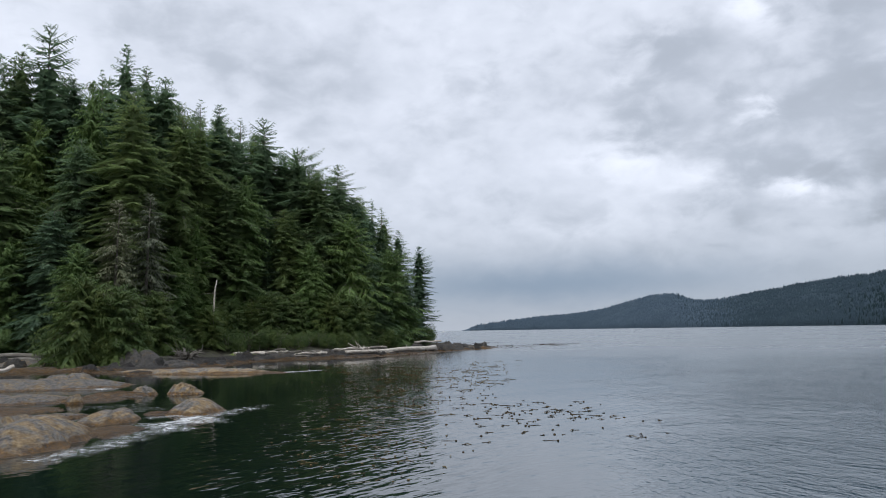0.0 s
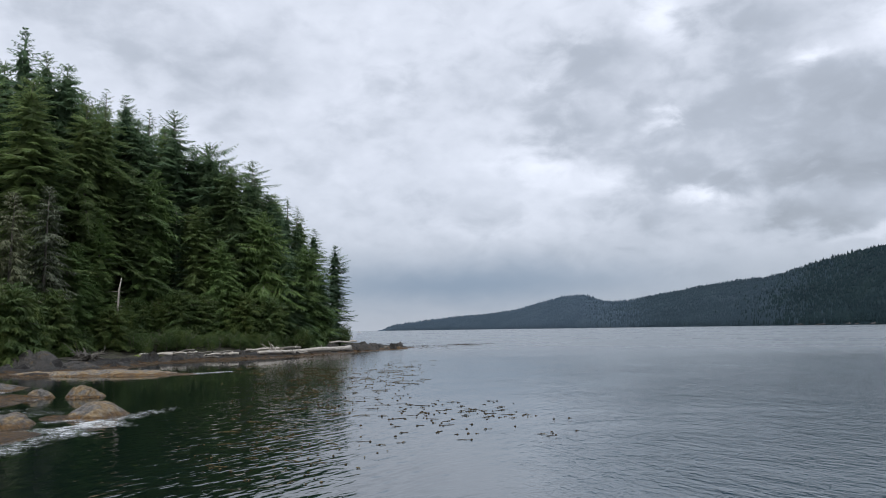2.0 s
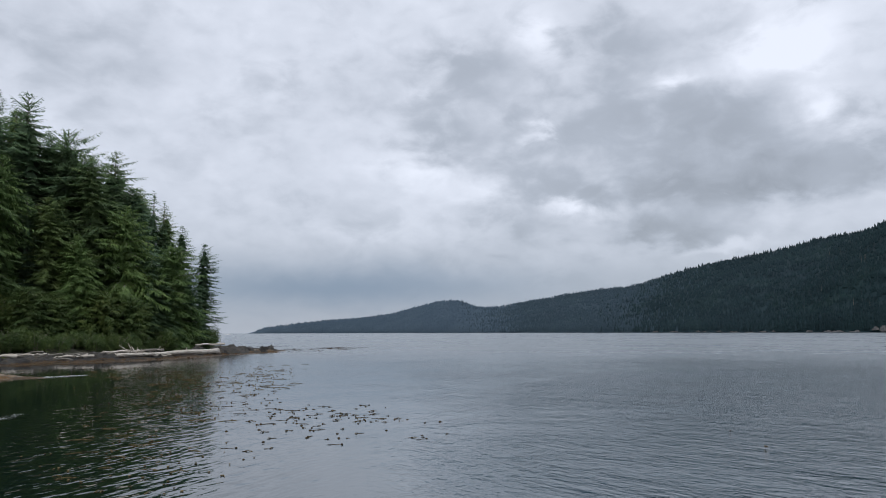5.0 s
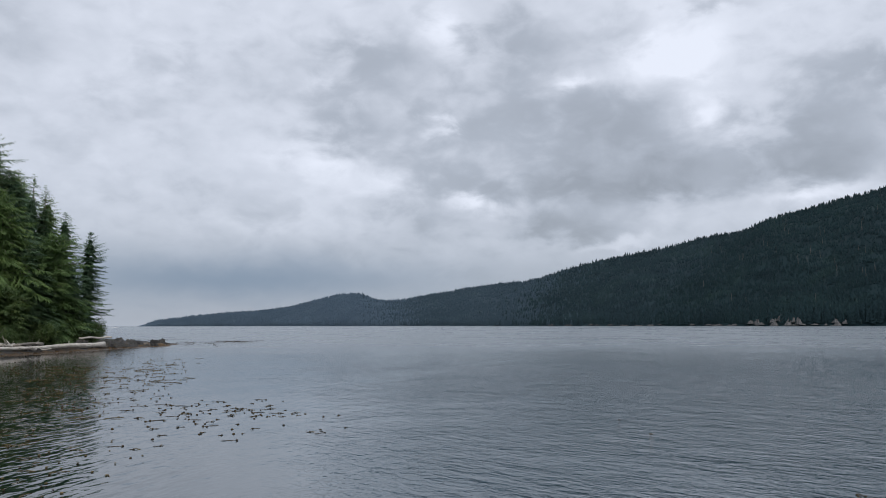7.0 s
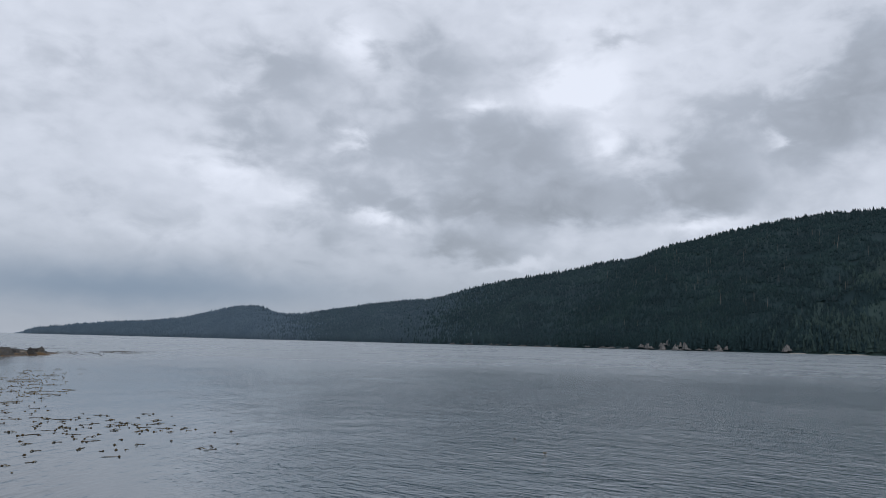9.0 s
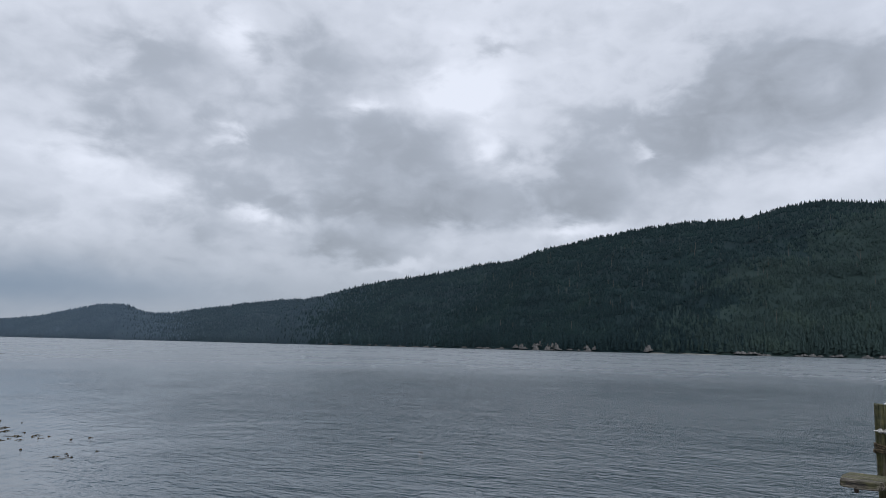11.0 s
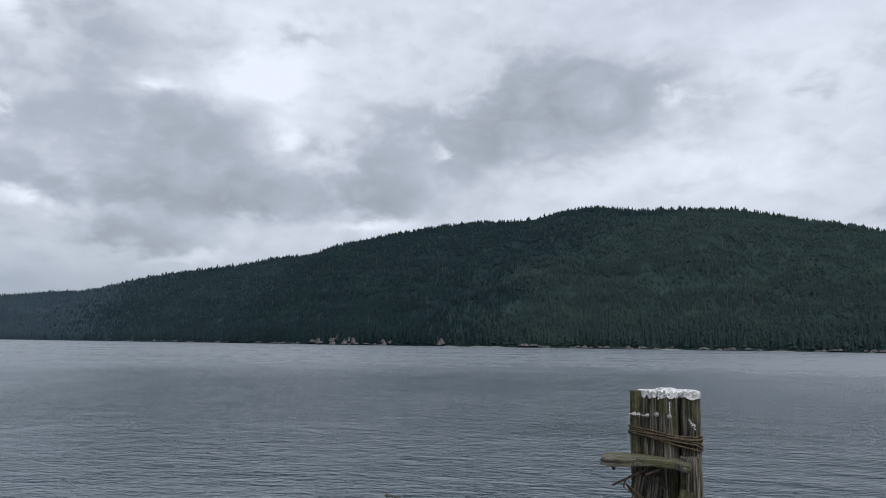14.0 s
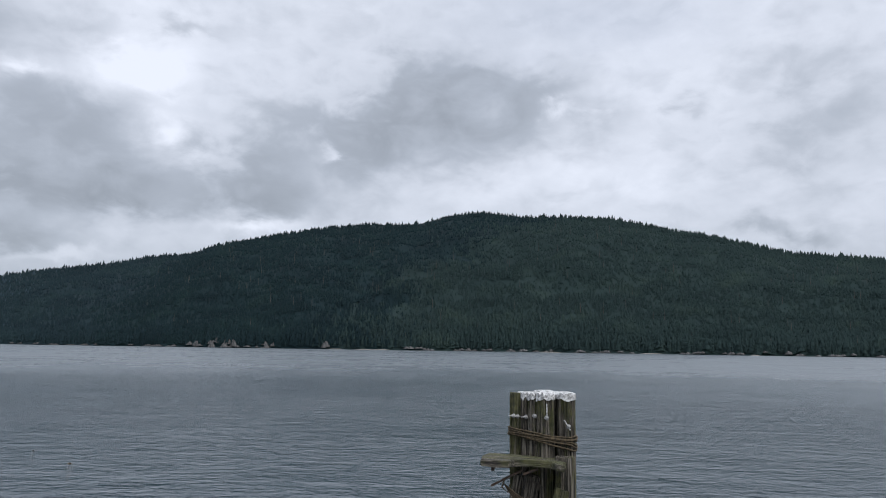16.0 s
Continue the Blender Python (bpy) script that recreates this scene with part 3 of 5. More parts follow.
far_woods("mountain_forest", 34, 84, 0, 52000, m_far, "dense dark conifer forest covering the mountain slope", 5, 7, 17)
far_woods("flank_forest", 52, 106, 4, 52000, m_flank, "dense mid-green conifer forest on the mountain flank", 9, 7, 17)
# these three zones have distance haze mixed into their needle colour
far_woods("foothill_forest", 25, 54, 1, 29000, m_lower, "dark conifer forest on the foothills, slightly blued by painted haze", 7, 7, 18)
far_woods("ridge_forest", 18, 41, 2, 19000, m_middle, "conifer forest on the low ridge, blued by painted haze", 8, 7, 16)
far_woods("headland_forest", 2.6, 23, 3, 15000, m_farther, "conifer forest on the distant headland, pale blue with painted haze", 6, 7, 15)


def far_snags():
    """Bare grey stems that stand out of the mountain forest."""
    rng = np.random.RandomState(12)
    pieces = []
    for k in range(170):
        x, y, z = far_point(rng.uniform(44, 98), rng.uniform(0.01, 0.8))
        h = rng.uniform(14, 24)
        pieces.append(tube([(x, y, z), (x + rng.uniform(-0.5, 0.5), y, z + h)], [0.42, 0.14], 5))
    ob = new("dead_stems", mesh_of("dead_stems", *joined(pieces), m_snag))
    tagged(ob, "bare grey dead stems scattered through the mountain forest", "dead trees", kind="stuff")


# ---- conifers of the near shore ----
def tube(points, radii, sides=6):
    """A bent tapered tube as vertices and faces."""
    verts, faces = [], []
    pts = [Vector(p) for p in points]
    for i, (p, r) in enumerate(zip(pts, radii)):
        d = (pts[min(i + 1, len(pts) - 1)] - pts[max(i - 1, 0)]).normalized()
        a = d.orthogonal().normalized()
        b = d.cross(a)
        verts += [tuple(p + r * (math.cos(2 * math.pi * k / sides) * a + math.sin(2 * math.pi * k / sides) * b)) for k in range(sides)]
    for i in range(len(pts) - 1):
        for k in range(sides):
            q = (k + 1) % sides
            faces.append((i * sides + k, i * sides + q, (i + 1) * sides + q, (i + 1) * sides + k))
    faces.append(tuple(range(sides))[::-1])
    faces.append(tuple((len(pts) - 1) * sides + k for k in range(sides)))
    return verts, faces


def joined(pieces):
    verts, faces = [], []
    for v, f in pieces:
        n = len(verts)
        verts += list(v)
        faces += [tuple(i + n for i in q) for q in f]
    return verts, faces


def conifer(seed, height, radius, crown_from=0.06, step=0.8, per=7, droop=0.3, shape=0.8, uneven=0.4, open_top=3.0, twig=0.24, hang=0.35, core=0.38, gaps=0.08, tip_up=0.12):
    """Trunk and limbs, and a crown of layered boughs: each bough a drooping stem with a flat ragged spray of twigs on both sides.
    open_top: how many metres of thin whorls stand free above the closed crown. Returns two (verts, faces)."""
    rng = np.random.RandomState(seed)
    lean = rng.uniform(-0.02, 0.02, 2) * height

    def axis(z):
        u = z / height
        return lean[0] * u * u, lean[1] * u * u

    pieces = [tube([(*axis(height * u), height * u - (0.8 if u == 0 else 0)) for u in (0, 0.03, 0.25, 0.5, 0.75, 0.99)],
                   [height * 0.0135 * q for q in (1.5, 1.1, 0.85, 0.6, 0.34, 0.06)], 7)]
    verts, faces = [], []

    def reach(z):
        low = min(1.0, 0.62 + 2.0 * (z / height - crown_from))
        return radius * low * (1 - math.exp(-(height - z + 0.35) * shape / radius))

    def lobe(th, z):
        """Clumps and hollows in the outline."""
        return 1 + uneven * 1.5 * noise.noise((math.cos(th) * 1.1 + seed * 3.7, math.sin(th) * 1.1, z * 0.16 + seed)) + uneven * 0.7 * noise.noise((math.cos(th) * 2.5, math.sin(th) * 2.5 + seed, z * 0.5))

    # the dense inner boughs: ragged overlapping skirts round the trunk
    sides, z = 12, crown_from * height + 0.8
    while core > 0.1 and z < height - open_top - 0.5:
        ax, ay = axis(z)
        k = len(verts)
        deep = 1.2 + 0.04 * (height - z)
        for i in range(sides):
            th = 2 * math.pi * (i + rng.uniform(-0.3, 0.3)) / sides
            r = reach(z) * core * lobe(th, z) * (rng.uniform(0.8, 1.35) if i % 2 else rng.uniform(0.35, 0.7))
            verts.append((ax + r * math.cos(th), ay + r * math.sin(th), z - 0.15 * r - rng.uniform(0.0, 0.6) * deep))
        for i in range(sides):
            th = 2 * math.pi * i / sides
            r = reach(z) * rng.uniform(0.08, 0.2)
            verts.append((ax + r * math.cos(th), ay + r * math.sin(th), z + rng.uniform(0.2, 0.5) * deep))
        faces += [(k + i, k + (i + 1) % sides, k + sides + (i + 1) % sides, k + sides + i) for i in range(sides)]
        z += deep * rng.uniform(0.45, 0.8)

    z0 = crown_from * height
    while z0 < height - 0.15:
        free = height - z0 < open_top
        n = max(3, per - 2) if free else per
        turn0 = rng.uniform(0, 6.28)
        for b in range(n):
            if rng.rand() < gaps * (1.8 if free else 1.0):
                continue
            th = turn0 + 2 * math.pi * b / n + rng.uniform(-0.35, 0.35)
            z = z0 + rng.uniform(-0.35, 0.35) * step
            L = max(0.3, reach(z) * rng.uniform(0.68, 1.12) * lobe(th, z))
            dx, dy = math.cos(th), math.sin(th)
            ax, ay = axis(min(z, height))
            young = max(0.0, 1 - (height - z) / 9.0)
            rise = rng.uniform(-0.02, 0.22) + 0.75 * young * young
            sag = droop * rng.uniform(0.65, 1.35) * (1 - 0.55 * young)

            def at(q):
                return ax + dx * L * q, ay + dy * L * q, z + L * (rise * q - sag * q * q + tip_up * max(0.0, q - 0.6) * q)

            if L > 0.8 and (free or rng.rand() < 0.3):
                pieces.append(tube([at(0), at(0.45), at(0.9)], [0.012 * L + 0.02, 0.008 * L + 0.012, 0.008], 3))
            k = len(verts)
            w = 0.03 * L + 0.04
            mx, my, mz = at(0.55)
            ex, ey, ez = at(1.05)
            verts += [(ax - dy * w, ay + dx * w, z), (ax + dy * w, ay - dx * w, z - 0.05), (mx + dy * w, my - dx * w, mz), (ex, ey, ez), (mx - dy * w, my + dx * w, mz)]
            faces += [(k, k + 1, k + 2, k + 4), (k + 2, k + 3, k + 4)]
            count = max(5, int(L * 0.85 / twig))
            for i in range(count):
                q = 0.14 + 0.86 * (i + rng.rand()) / count
                bx, by, bz = at(q)
                for side in (-1, 1):
                    if rng.rand() < 0.1:
                        continue
                    s = (0.3 + 0.3 * L * (1.06 - q) ** 0.8 * min(1.0, 0.35 + 1.6 * q)) * rng.uniform(0.6, 1.2)
                    turn = th + side * rng.uniform(0.55, 1.15)
                    tx, ty = math.cos(turn), math.sin(turn)
                    w = twig * rng.uniform(0.34, 0.6) * min(1.0, 0.5 + s * 0.5)
                    drop = -hang * rng.uniform(0.4, 1.4) * s
                    tilt = rng.uniform(-0.5, 0.5) * w
                    k = len(verts)
                    verts += [(bx, by, bz + 0.03), (bx + tx * s * 0.55 - ty * w, by + ty * s * 0.55 + tx * w, bz + drop * 0.38 + tilt), (bx + tx * s, by + ty * s, bz + drop), (bx + tx * s * 0.5 + ty * w, by + ty * s * 0.5 - tx * w, bz + drop * 0.38 - tilt)]
                    faces += [(k, k + 3, k + 2, k + 1)]
                    # short side sprigs that roughen the edge of the spray
                    if s > 0.55 and rng.rand() < 0.7:
                        v = turn + rng.choice((-1, 1)) * rng.uniform(0.6, 1.0)
                        g = s * rng.uniform(0.3, 0.5)
                        px, py, pz = bx + tx * s * 0.6, by + ty * s * 0.6, bz + drop * 0.5
                        vx, vy = math.cos(v), math.sin(v)
                        k = len(verts)
                        verts += [(px - vy * w * 0.6, py + vx * w * 0.6, pz), (px + vy * w * 0.6, py - vx * w * 0.6, pz), (px + vx * g, py + vy * g, pz - hang * g * rng.uniform(0.5, 1.6))]
                        faces.append((k, k + 1, k + 2))
        z0 += step * rng.uniform(0.75, 1.25) * (0.62 if free else 1.0)
    return joined(pieces), (verts, faces)


far_snags()
KINDS = {}


def tree_kind(key, name, label, mat, *args, **kw):
    """Meshes of one kind of tree, as tall as its second number."""
    wood, crown = conifer(*args, **kw)
    KINDS[key] = (name, label, args[1], mesh_of("trunk", *wood, m_bark, True), mesh_of("crown", *crown, mat))


SPRUCE = "tall dark green spruce with layered drooping boughs"
HEMLOCK = "full dark green hemlock with soft drooping branches"
tree_kind("spruce", "spruce_tree", SPRUCE, m_needle, 11, 40.0, 7.2, 0.06, shape=0.85, open_top=2.5)
tree_kind("broad_spruce", "spruce_tree", SPRUCE, m_olive, 31, 38.0, 8.2, 0.06, 0.95, 8, 0.34, shape=1.0, uneven=0.5, open_top=2)
tree_kind("open", "spruce_tree", "tall spruce with long bare-spaced whorls at its top", m_needle, 12, 40.0, 7.6, 0.08, 0.95, 7, 0.3, shape=0.95, uneven=0.5, open_top=6, gaps=0.04, tip_up=0.3)
tree_kind("spire", "spruce_tree", "tall narrow spruce with a dense pointed top", m_needle, 32, 40.0, 5.4, 0.08, 0.7, 7, 0.25, shape=0.62, uneven=0.3, open_top=2)
tree_kind("thin", "spruce_tree", "slender spruce with a thin feathered top", m_needle, 33, 38.0, 4.2, 0.1, 0.8, 6, 0.3, shape=0.5, uneven=0.5, open_top=6, gaps=0.18)
tree_kind("flat", "spruce_tree", "old spruce with a broad ragged crown of many branch tips", m_needle, 34, 36.0, 6.8, 0.1, 0.8, 8, 0.22, shape=1.9, uneven=0.7, open_top=2.5, tip_up=0.45)
tree_kind("hemlock", "hemlock_tree", HEMLOCK, m_needle, 13, 36.0, 7.4, 0.04, 0.75, 8, 0.45, shape=0.95, hang=0.5, open_top=2)
tree_kind("olive_hemlock", "hemlock_tree", "full olive-green hemlock with pale drooping branch tips", m_olive, 35, 34.0, 7.0, 0.04, 0.75, 8, 0.45, shape=1.05, uneven=0.5, hang=0.5, open_top=2)
tree_kind("cedar", "cedar_tree", "full yellow-green cedar with hanging sprays at the forest edge", m_cedar, 14, 24.0, 5.4, 0.02, 0.6, 9, 0.45, shape=0.9, twig=0.2, hang=0.75, open_top=1.5)
tree_kind("wide_cedar", "cedar_tree", "broad light green cedar with tiered hanging sprays", m_cedar, 36, 22.0, 6.2, 0.02, 0.75, 9, 0.4, shape=1.3, uneven=0.55, twig=0.2, hang=0.7, open_top=1)
tree_kind("low_cedar", "cedar_tree", "low spreading yellow-green cedar overhanging the shore rocks", m_leaf, 19, 11.0, 5.4, 0.0, 0.45, 10, 0.5, shape=1.4, uneven=0.5, twig=0.17, hang=0.7, open_top=0.5)
tree_kind("lichen", "old_spruce_tree", "thin ageing spruce hung with grey lichen", m_moss, 15, 28.0, 3.6, 0.2, 0.65, 7, 0.45, shape=0.65, uneven=0.6, twig=0.2, hang=0.9, core=0.05, gaps=0.2, open_top=3.5)
tree_kind("young", "young_spruce_tree", "bright green young spruce at the forest edge", m_cedar, 16, 22.0, 4.4, 0.03, 0.6, 8, 0.2, shape=0.65, twig=0.2, hang=0.3, open_top=2, tip_up=0.25)
tree_kind("deep_spruce", "spruce_tree", "dark spruce standing deep in the forest", m_needle, 17, 38.0, 6.8, 0.1, 0.95, 7, 0.33, shape=0.75, twig=0.3, open_top=3.5)
tree_kind("deep_hemlock", "hemlock_tree", "dark hemlock standing deep in the forest", m_olive, 18, 36.0, 7.2, 0.06, 0.95, 7, 0.48, shape=0.9, twig=0.3, hang=0.5, open_top=2)
tree_kind("point", "spruce_tree", "narrow dark spruce standing apart at the tip of the point", m_needle, 24, 24.0, 4.2, 0.05, 0.62, 10, 0.32, shape=0.95, uneven=0.55, twig=0.19, open_top=1, gaps=0.06, tip_up=0.35)
WOOD = []


def plant(key, x, y, height, turn=0.0, wide=1.0):
    name, label, h0, trunk, crown = KINDS[key]
    root = new(name)
    f = height / h0
    root.matrix_world = Matrix.Translation((x, y, ground_z(x, y))) @ pose(0, 0, 0, 0, 0, turn) @ Matrix.Diagonal((f ** 0.5 * wide, f ** 0.5 * wide, f, 1))
    part("trunk", trunk, root)
    part("crown", crown, root)
    tagged(root, label, "tree", "conifers of the near shore")
    WOOD.append((x, y))


def plant_to(key, az, d, top, turn, wide=1.0):
    """A tree on a bearing whose tip stands at that many degrees above eye level."""
    x, y = bearing(az, d)
    plant(key, x, y, 4.0 + d * math.tan(radians(top)) - ground_z(x, y), turn, wide)


CREST = [(-45, 17), (-38, 18), (-32.1, 18.9), (-30.9, 19.4), (-29.1, 20.6), (-27.4, 18.6), (-24.2, 20.2), (-22.6, 19.3), (-21.5, 19.0), (-18.9, 17.3), (-17.4, 17.3), (-15.7, 16.2), (-13.9, 16.3),
         (-11.2, 14.0), (-8.2, 12.9), (-5.7, 10.3), (-4.7, 9.5), (-3.6, 7.2), (-2.7, 5.2), (-1.4, 2.5)]
SKYLINE = [(-32.2, 19.0, 138, "open"), (-30.9, 19.2, 141, "olive_hemlock"), (-29.1, 21.2, 140, "open"), (-27.4, 18.2, 138, "hemlock"), (-25.7, 18.8, 140, "thin"), (-24.2, 20.6, 135, "spire"), (-22.6, 19.3, 141, "spruce"),
           (-21.5, 19.0, 138, "hemlock"), (-18.9, 17.4, 142, "thin"), (-17.3, 17.3, 146, "spruce"), (-15.7, 16.3, 150, "thin"), (-13.8, 16.4, 146, "open"), (-11.2, 14.0, 147, "flat"), (-8.3, 13.0, 152, "open"),
           (-5.6, 10.4, 158, "thin"), (-4.75, 9.7, 160, "thin"), (-3.6, 7.9, 160, "spire"),
           (-28.4, 18.2, 150, "hemlock"), (-25.0, 18.3, 147, "broad_spruce"), (-23.4, 18.2, 146, "spruce"), (-20.2, 17.0, 142, "olive_hemlock"), (-16.6, 15.6, 145, "hemlock"), (-12.6, 13.7, 150, "hemlock"), (-9.9, 12.2, 150, "broad_spruce"), (-6.9, 10.6, 152, "hemlock"),
           (-23.0, 14.8, 128, "broad_spruce"), (-19.9, 16.2, 133, "olive_hemlock"), (-27.0, 14.0, 126, "hemlock"), (-31.5, 13.5, 126, "broad_spruce"), (-16.6, 12.0, 136, "broad_spruce"), (-12.4, 9.5, 139, "olive_hemlock")]
for i, (az, top, d, key) in enumerate(SKYLINE):
    plant_to(key, az, d, top, i * 67)
EDGE = [(-24.4, 9.8, 112, "lichen"), (-22.3, 10.4, 116, "lichen"), (-18.9, 9.0, 128, "young"), (-15.4, 12.0, 137, "cedar"), (-13.6, 9.4, 139, "thin"), (-10.3, 6.9, 136, "cedar"), (-7.2, 9.2, 143, "wide_cedar"),
        (-4.0, 6.6, 145, "wide_cedar"), (-31.0, 6.7, 122, "wide_cedar"), (-28.6, 8.8, 120, "hemlock"), (-26.8, 6.5, 112, "cedar"), (-26.4, 4.3, 101, "low_cedar"), (-24.2, 3.6, 101, "low_cedar"), (-30.2, 5.0, 124, "hemlock"), (-21.4, 3.2, 113, "low_cedar"),
        (-17.9, 2.0, 122, "low_cedar"), (-16.6, 2.6, 129, "low_cedar"), (-13.3, 3.2, 129, "low_cedar"), (-11.6, 2.8, 131, "low_cedar"), (-8.6, 3.0, 134, "low_cedar"), (-6.9, 2.6, 136, "low_cedar"), (-1.95, 6.6, 160, "point"), (-3.0, 4.4, 150, "hemlock"), (-20.3, 6.5, 124, "cedar"), (-5.4, 5.6, 143, "hemlock")]
for i, (az, top, d, key) in enumerate(EDGE):
    plant_to(key, az, d, top, 31 + i * 83)


def fill_forest():
    rng = np.random.RandomState(3)
    tries = 0
    while len(WOOD) < 165 and tries < 5000:
        tries += 1
        az = rng.uniform(-42, -1.5)
        d = rng.uniform(95, 185)
        x, y = bearing(az, d)
        s = float(inland(np.array([[x]]), np.array([[y]]))[0, 0])
        if s < 24 or s > 72 or min(math.hypot(x - a, y - b) for a, b in WOOD) < 4.6:
            continue
        most = 4.0 + d * math.tan(radians(curve_at(CREST, az) * 0.93)) - ground_z(x, y)
        h = min(most, rng.uniform(0.72, 1.05) * 42 if s > 14 else rng.uniform(14, 30))
        if h < 9:
            continue
        plant((("broad_spruce", "hemlock", "olive_hemlock", "cedar") if s < 28 else ("deep_spruce", "deep_hemlock", "broad_spruce", "hemlock"))[rng.randint(4)], x, y, h, rng.uniform(0, 360), rng.uniform(0.85, 1.1))


fill_forest()


# ---- leafy shrubs that lean out over the rocks ----
def shrub(seed, size, height, leaf, count):
    rng = np.random.RandomState(seed)
    stems = []
    for k in range(7):
        th = rng.uniform(0, 6.28)
        r = size * rng.uniform(0.3, 0.8)
        stems.append(tube([(0, 0, -0.4), (0.4 * r * math.cos(th), 0.4 * r * math.sin(th), 0.5 * height), (r * math.cos(th), r * math.sin(th), height * rng.uniform(0.6, 0.9))], [0.07, 0.05, 0.015], 5))
    lobes = [(rng.uniform(-0.6, 0.6) * size, rng.uniform(-0.6, 0.6) * size, rng.uniform(0.2, 0.8) * height, rng.uniform(0.3, 0.55)) for _ in range(14)]
    verts, faces = [], []
    for i in range(count):
        cx, cy, cz, cr = lobes[rng.randint(len(lobes))]
        v = rng.normal(size=3)
        v /= np.linalg.norm(v)
        r = rng.uniform(0.55, 1.05) * cr
        p = np.array([cx, cy, cz]) + v * r * np.array([size, size, height * 0.7])
        if p[2] < -0.3:
            continue
        d = rng.normal(size=3) + v * 0.7 + np.array([0, 0, -0.35])
        d /= np.linalg.norm(d)
        w = np.cross(d, rng.normal(size=3))
        w /= np.linalg.norm(w)
        s = leaf * rng.uniform(0.6, 1.3)
        k = len(verts)
        verts += [tuple(p), tuple(p + d * s * 0.5 + w * s * 0.28), tuple(p + d * s), tuple(p + d * s * 0.5 - w * s * 0.28)]
        faces += [(k, k + 1, k + 2), (k, k + 2, k + 3)]
    return mesh_of("stem", *joined(stems), m_bark, True), mesh_of("crown", verts, faces, m_leaf)


SHRUBS = [shrub(21, 3.0, 4.2, 0.26, 3000), shrub(22, 2.4, 3.0, 0.24, 2400), shrub(23, 4.6, 8.0, 0.34, 12000)]


def plant_shrub(x, y, f, turn, kind, z=None):
    stem, crown = SHRUBS[kind]
    root = new("shrub")
    root.matrix_world = Matrix.Translation((x, y, ground_z(x, y) if z is None else z)) @ pose(0, 0, 0, 0, 0, turn) @ Matrix.Diagonal((f, f, f, 1))
    part("stem", stem, root)
    part("crown", crown, root)
    tagged(root, "leafy yellow-green shrub leaning over the shore rocks", "shrub", "shrubs of the shore")


def fill_shrubs():
    rng = np.random.RandomState(9)
    for az, d, f in ((-25.3, 101, 0.75), (-27.6, 104, 0.7), (-23.0, 102, 0.55), (-14.3, 133, 0.85), (-9.6, 138, 0.95), (-7.0, 141, 0.75), (-3.4, 147, 0.9), (-17.3, 127, 0.7), (-31.5, 124, 0.7)):
        plant_shrub(*bearing(az, d), f, rng.uniform(0, 360), 2)
    for az, d, f in ((-20.0, 116, 1.1), (-18.6, 125, 1.0), (-17.9, 126, 1.0), (-29.5, 119, 0.8), (-1.25, 163, 0.7), (-1.4, 166, 1.0), (-1.7, 160, 1.2)):
        plant_shrub(*bearing(az, d), f, rng.uniform(0, 360), rng.randint(2))
    for az in np.arange(-17.2, -1.3, 0.75):
        d = np.interp(az, [-17.5, -12, -7, -3.7, -0.8], [119.5, 124, 132, 140, 157]) + rng.uniform(-1.0, 3)
        plant_shrub(*bearing(az, d), rng.uniform(0.5, 1.1), rng.uniform(0, 360), rng.randint(2))


fill_shrubs()
# ---- rocks in the water ----
def boulder(seed, lx, ly, h, rings=22, segs=48, rough=0.6, flat=0.55, skew=0.0):
    """A wave-worn outcrop: a rounded back with dipping ledges and joints, whose skirt goes under water. skew moves its height along x."""
    nx, ny = max(10, int(rings * 1.6)), max(10, int(segs * 0.55))
    verts, faces, index = [], [], {}
    size = max(0.6, min(lx, ly))
    dip = seed * 2.4
    for j in range(ny + 1):
        for i in range(nx + 1):
            x, y = (i / nx - 0.5) * lx * 1.5, (j / ny - 0.5) * ly * 1.5
            th = math.atan2(y / ly, x / lx)
            edge = 1 + 0.3 * noise.noise((math.cos(th) * 1.4 + seed, math.sin(th) * 1.4, seed * 0.7)) + 0.15 * noise.noise((math.cos(th) * 4 + seed, math.sin(th) * 4, 5.0))
            q = math.hypot(2 * x / lx, 2 * y / ly) / edge
            if q > 1.32:
                continue
            body = max(0.0, 1 - q ** (1.0 / flat + 0.6))
            along = x * math.cos(dip) + y * math.sin(dip)
            lay = along * 2.6 / size + 0.7 * noise.noise((x * 1.5 / size, y * 1.5 / size, seed))
            ledge = (lay - math.floor(lay)) ** 3 - 0.3
            bump = fbm(x + seed * 3, y, 1.3 / size, 5, seed) * 0.45 + noise.noise((x * 6 / size, y * 6 / size, seed)) * 0.08
            z = h * body * (1 + skew * 2 * x / lx) + (bump * 1.3 - ledge * 0.55) * rough * h * min(1.0, 2.2 * max(0.0, 1.12 - q))
            z -= 0.5 * max(0.0, q - 0.97)
            index[i, j] = len(verts)
            verts.append((x, y, z))
    for j in range(ny):
        for i in range(nx):
            quad = [index.get(c) for c in ((i, j), (i + 1, j), (i + 1, j + 1), (i, j + 1))]
            if None not in quad:
                faces.append(quad)
    return mesh_of("rock", verts, faces, m_rock, True)


def put_rock(x, y, lx, ly, h, turn, seed, label, name="rock", mat=None, z=0.0, **kw):
    ob = new(name, boulder(seed, lx, ly, h, **kw))
    ob.matrix_world = pose(x, y, z, 0, 0, turn)
    if mat is not None:
        ob.data.materials[0] = mat
    tagged(ob, label, "rock", "rocks at the water's edge")
    return ob


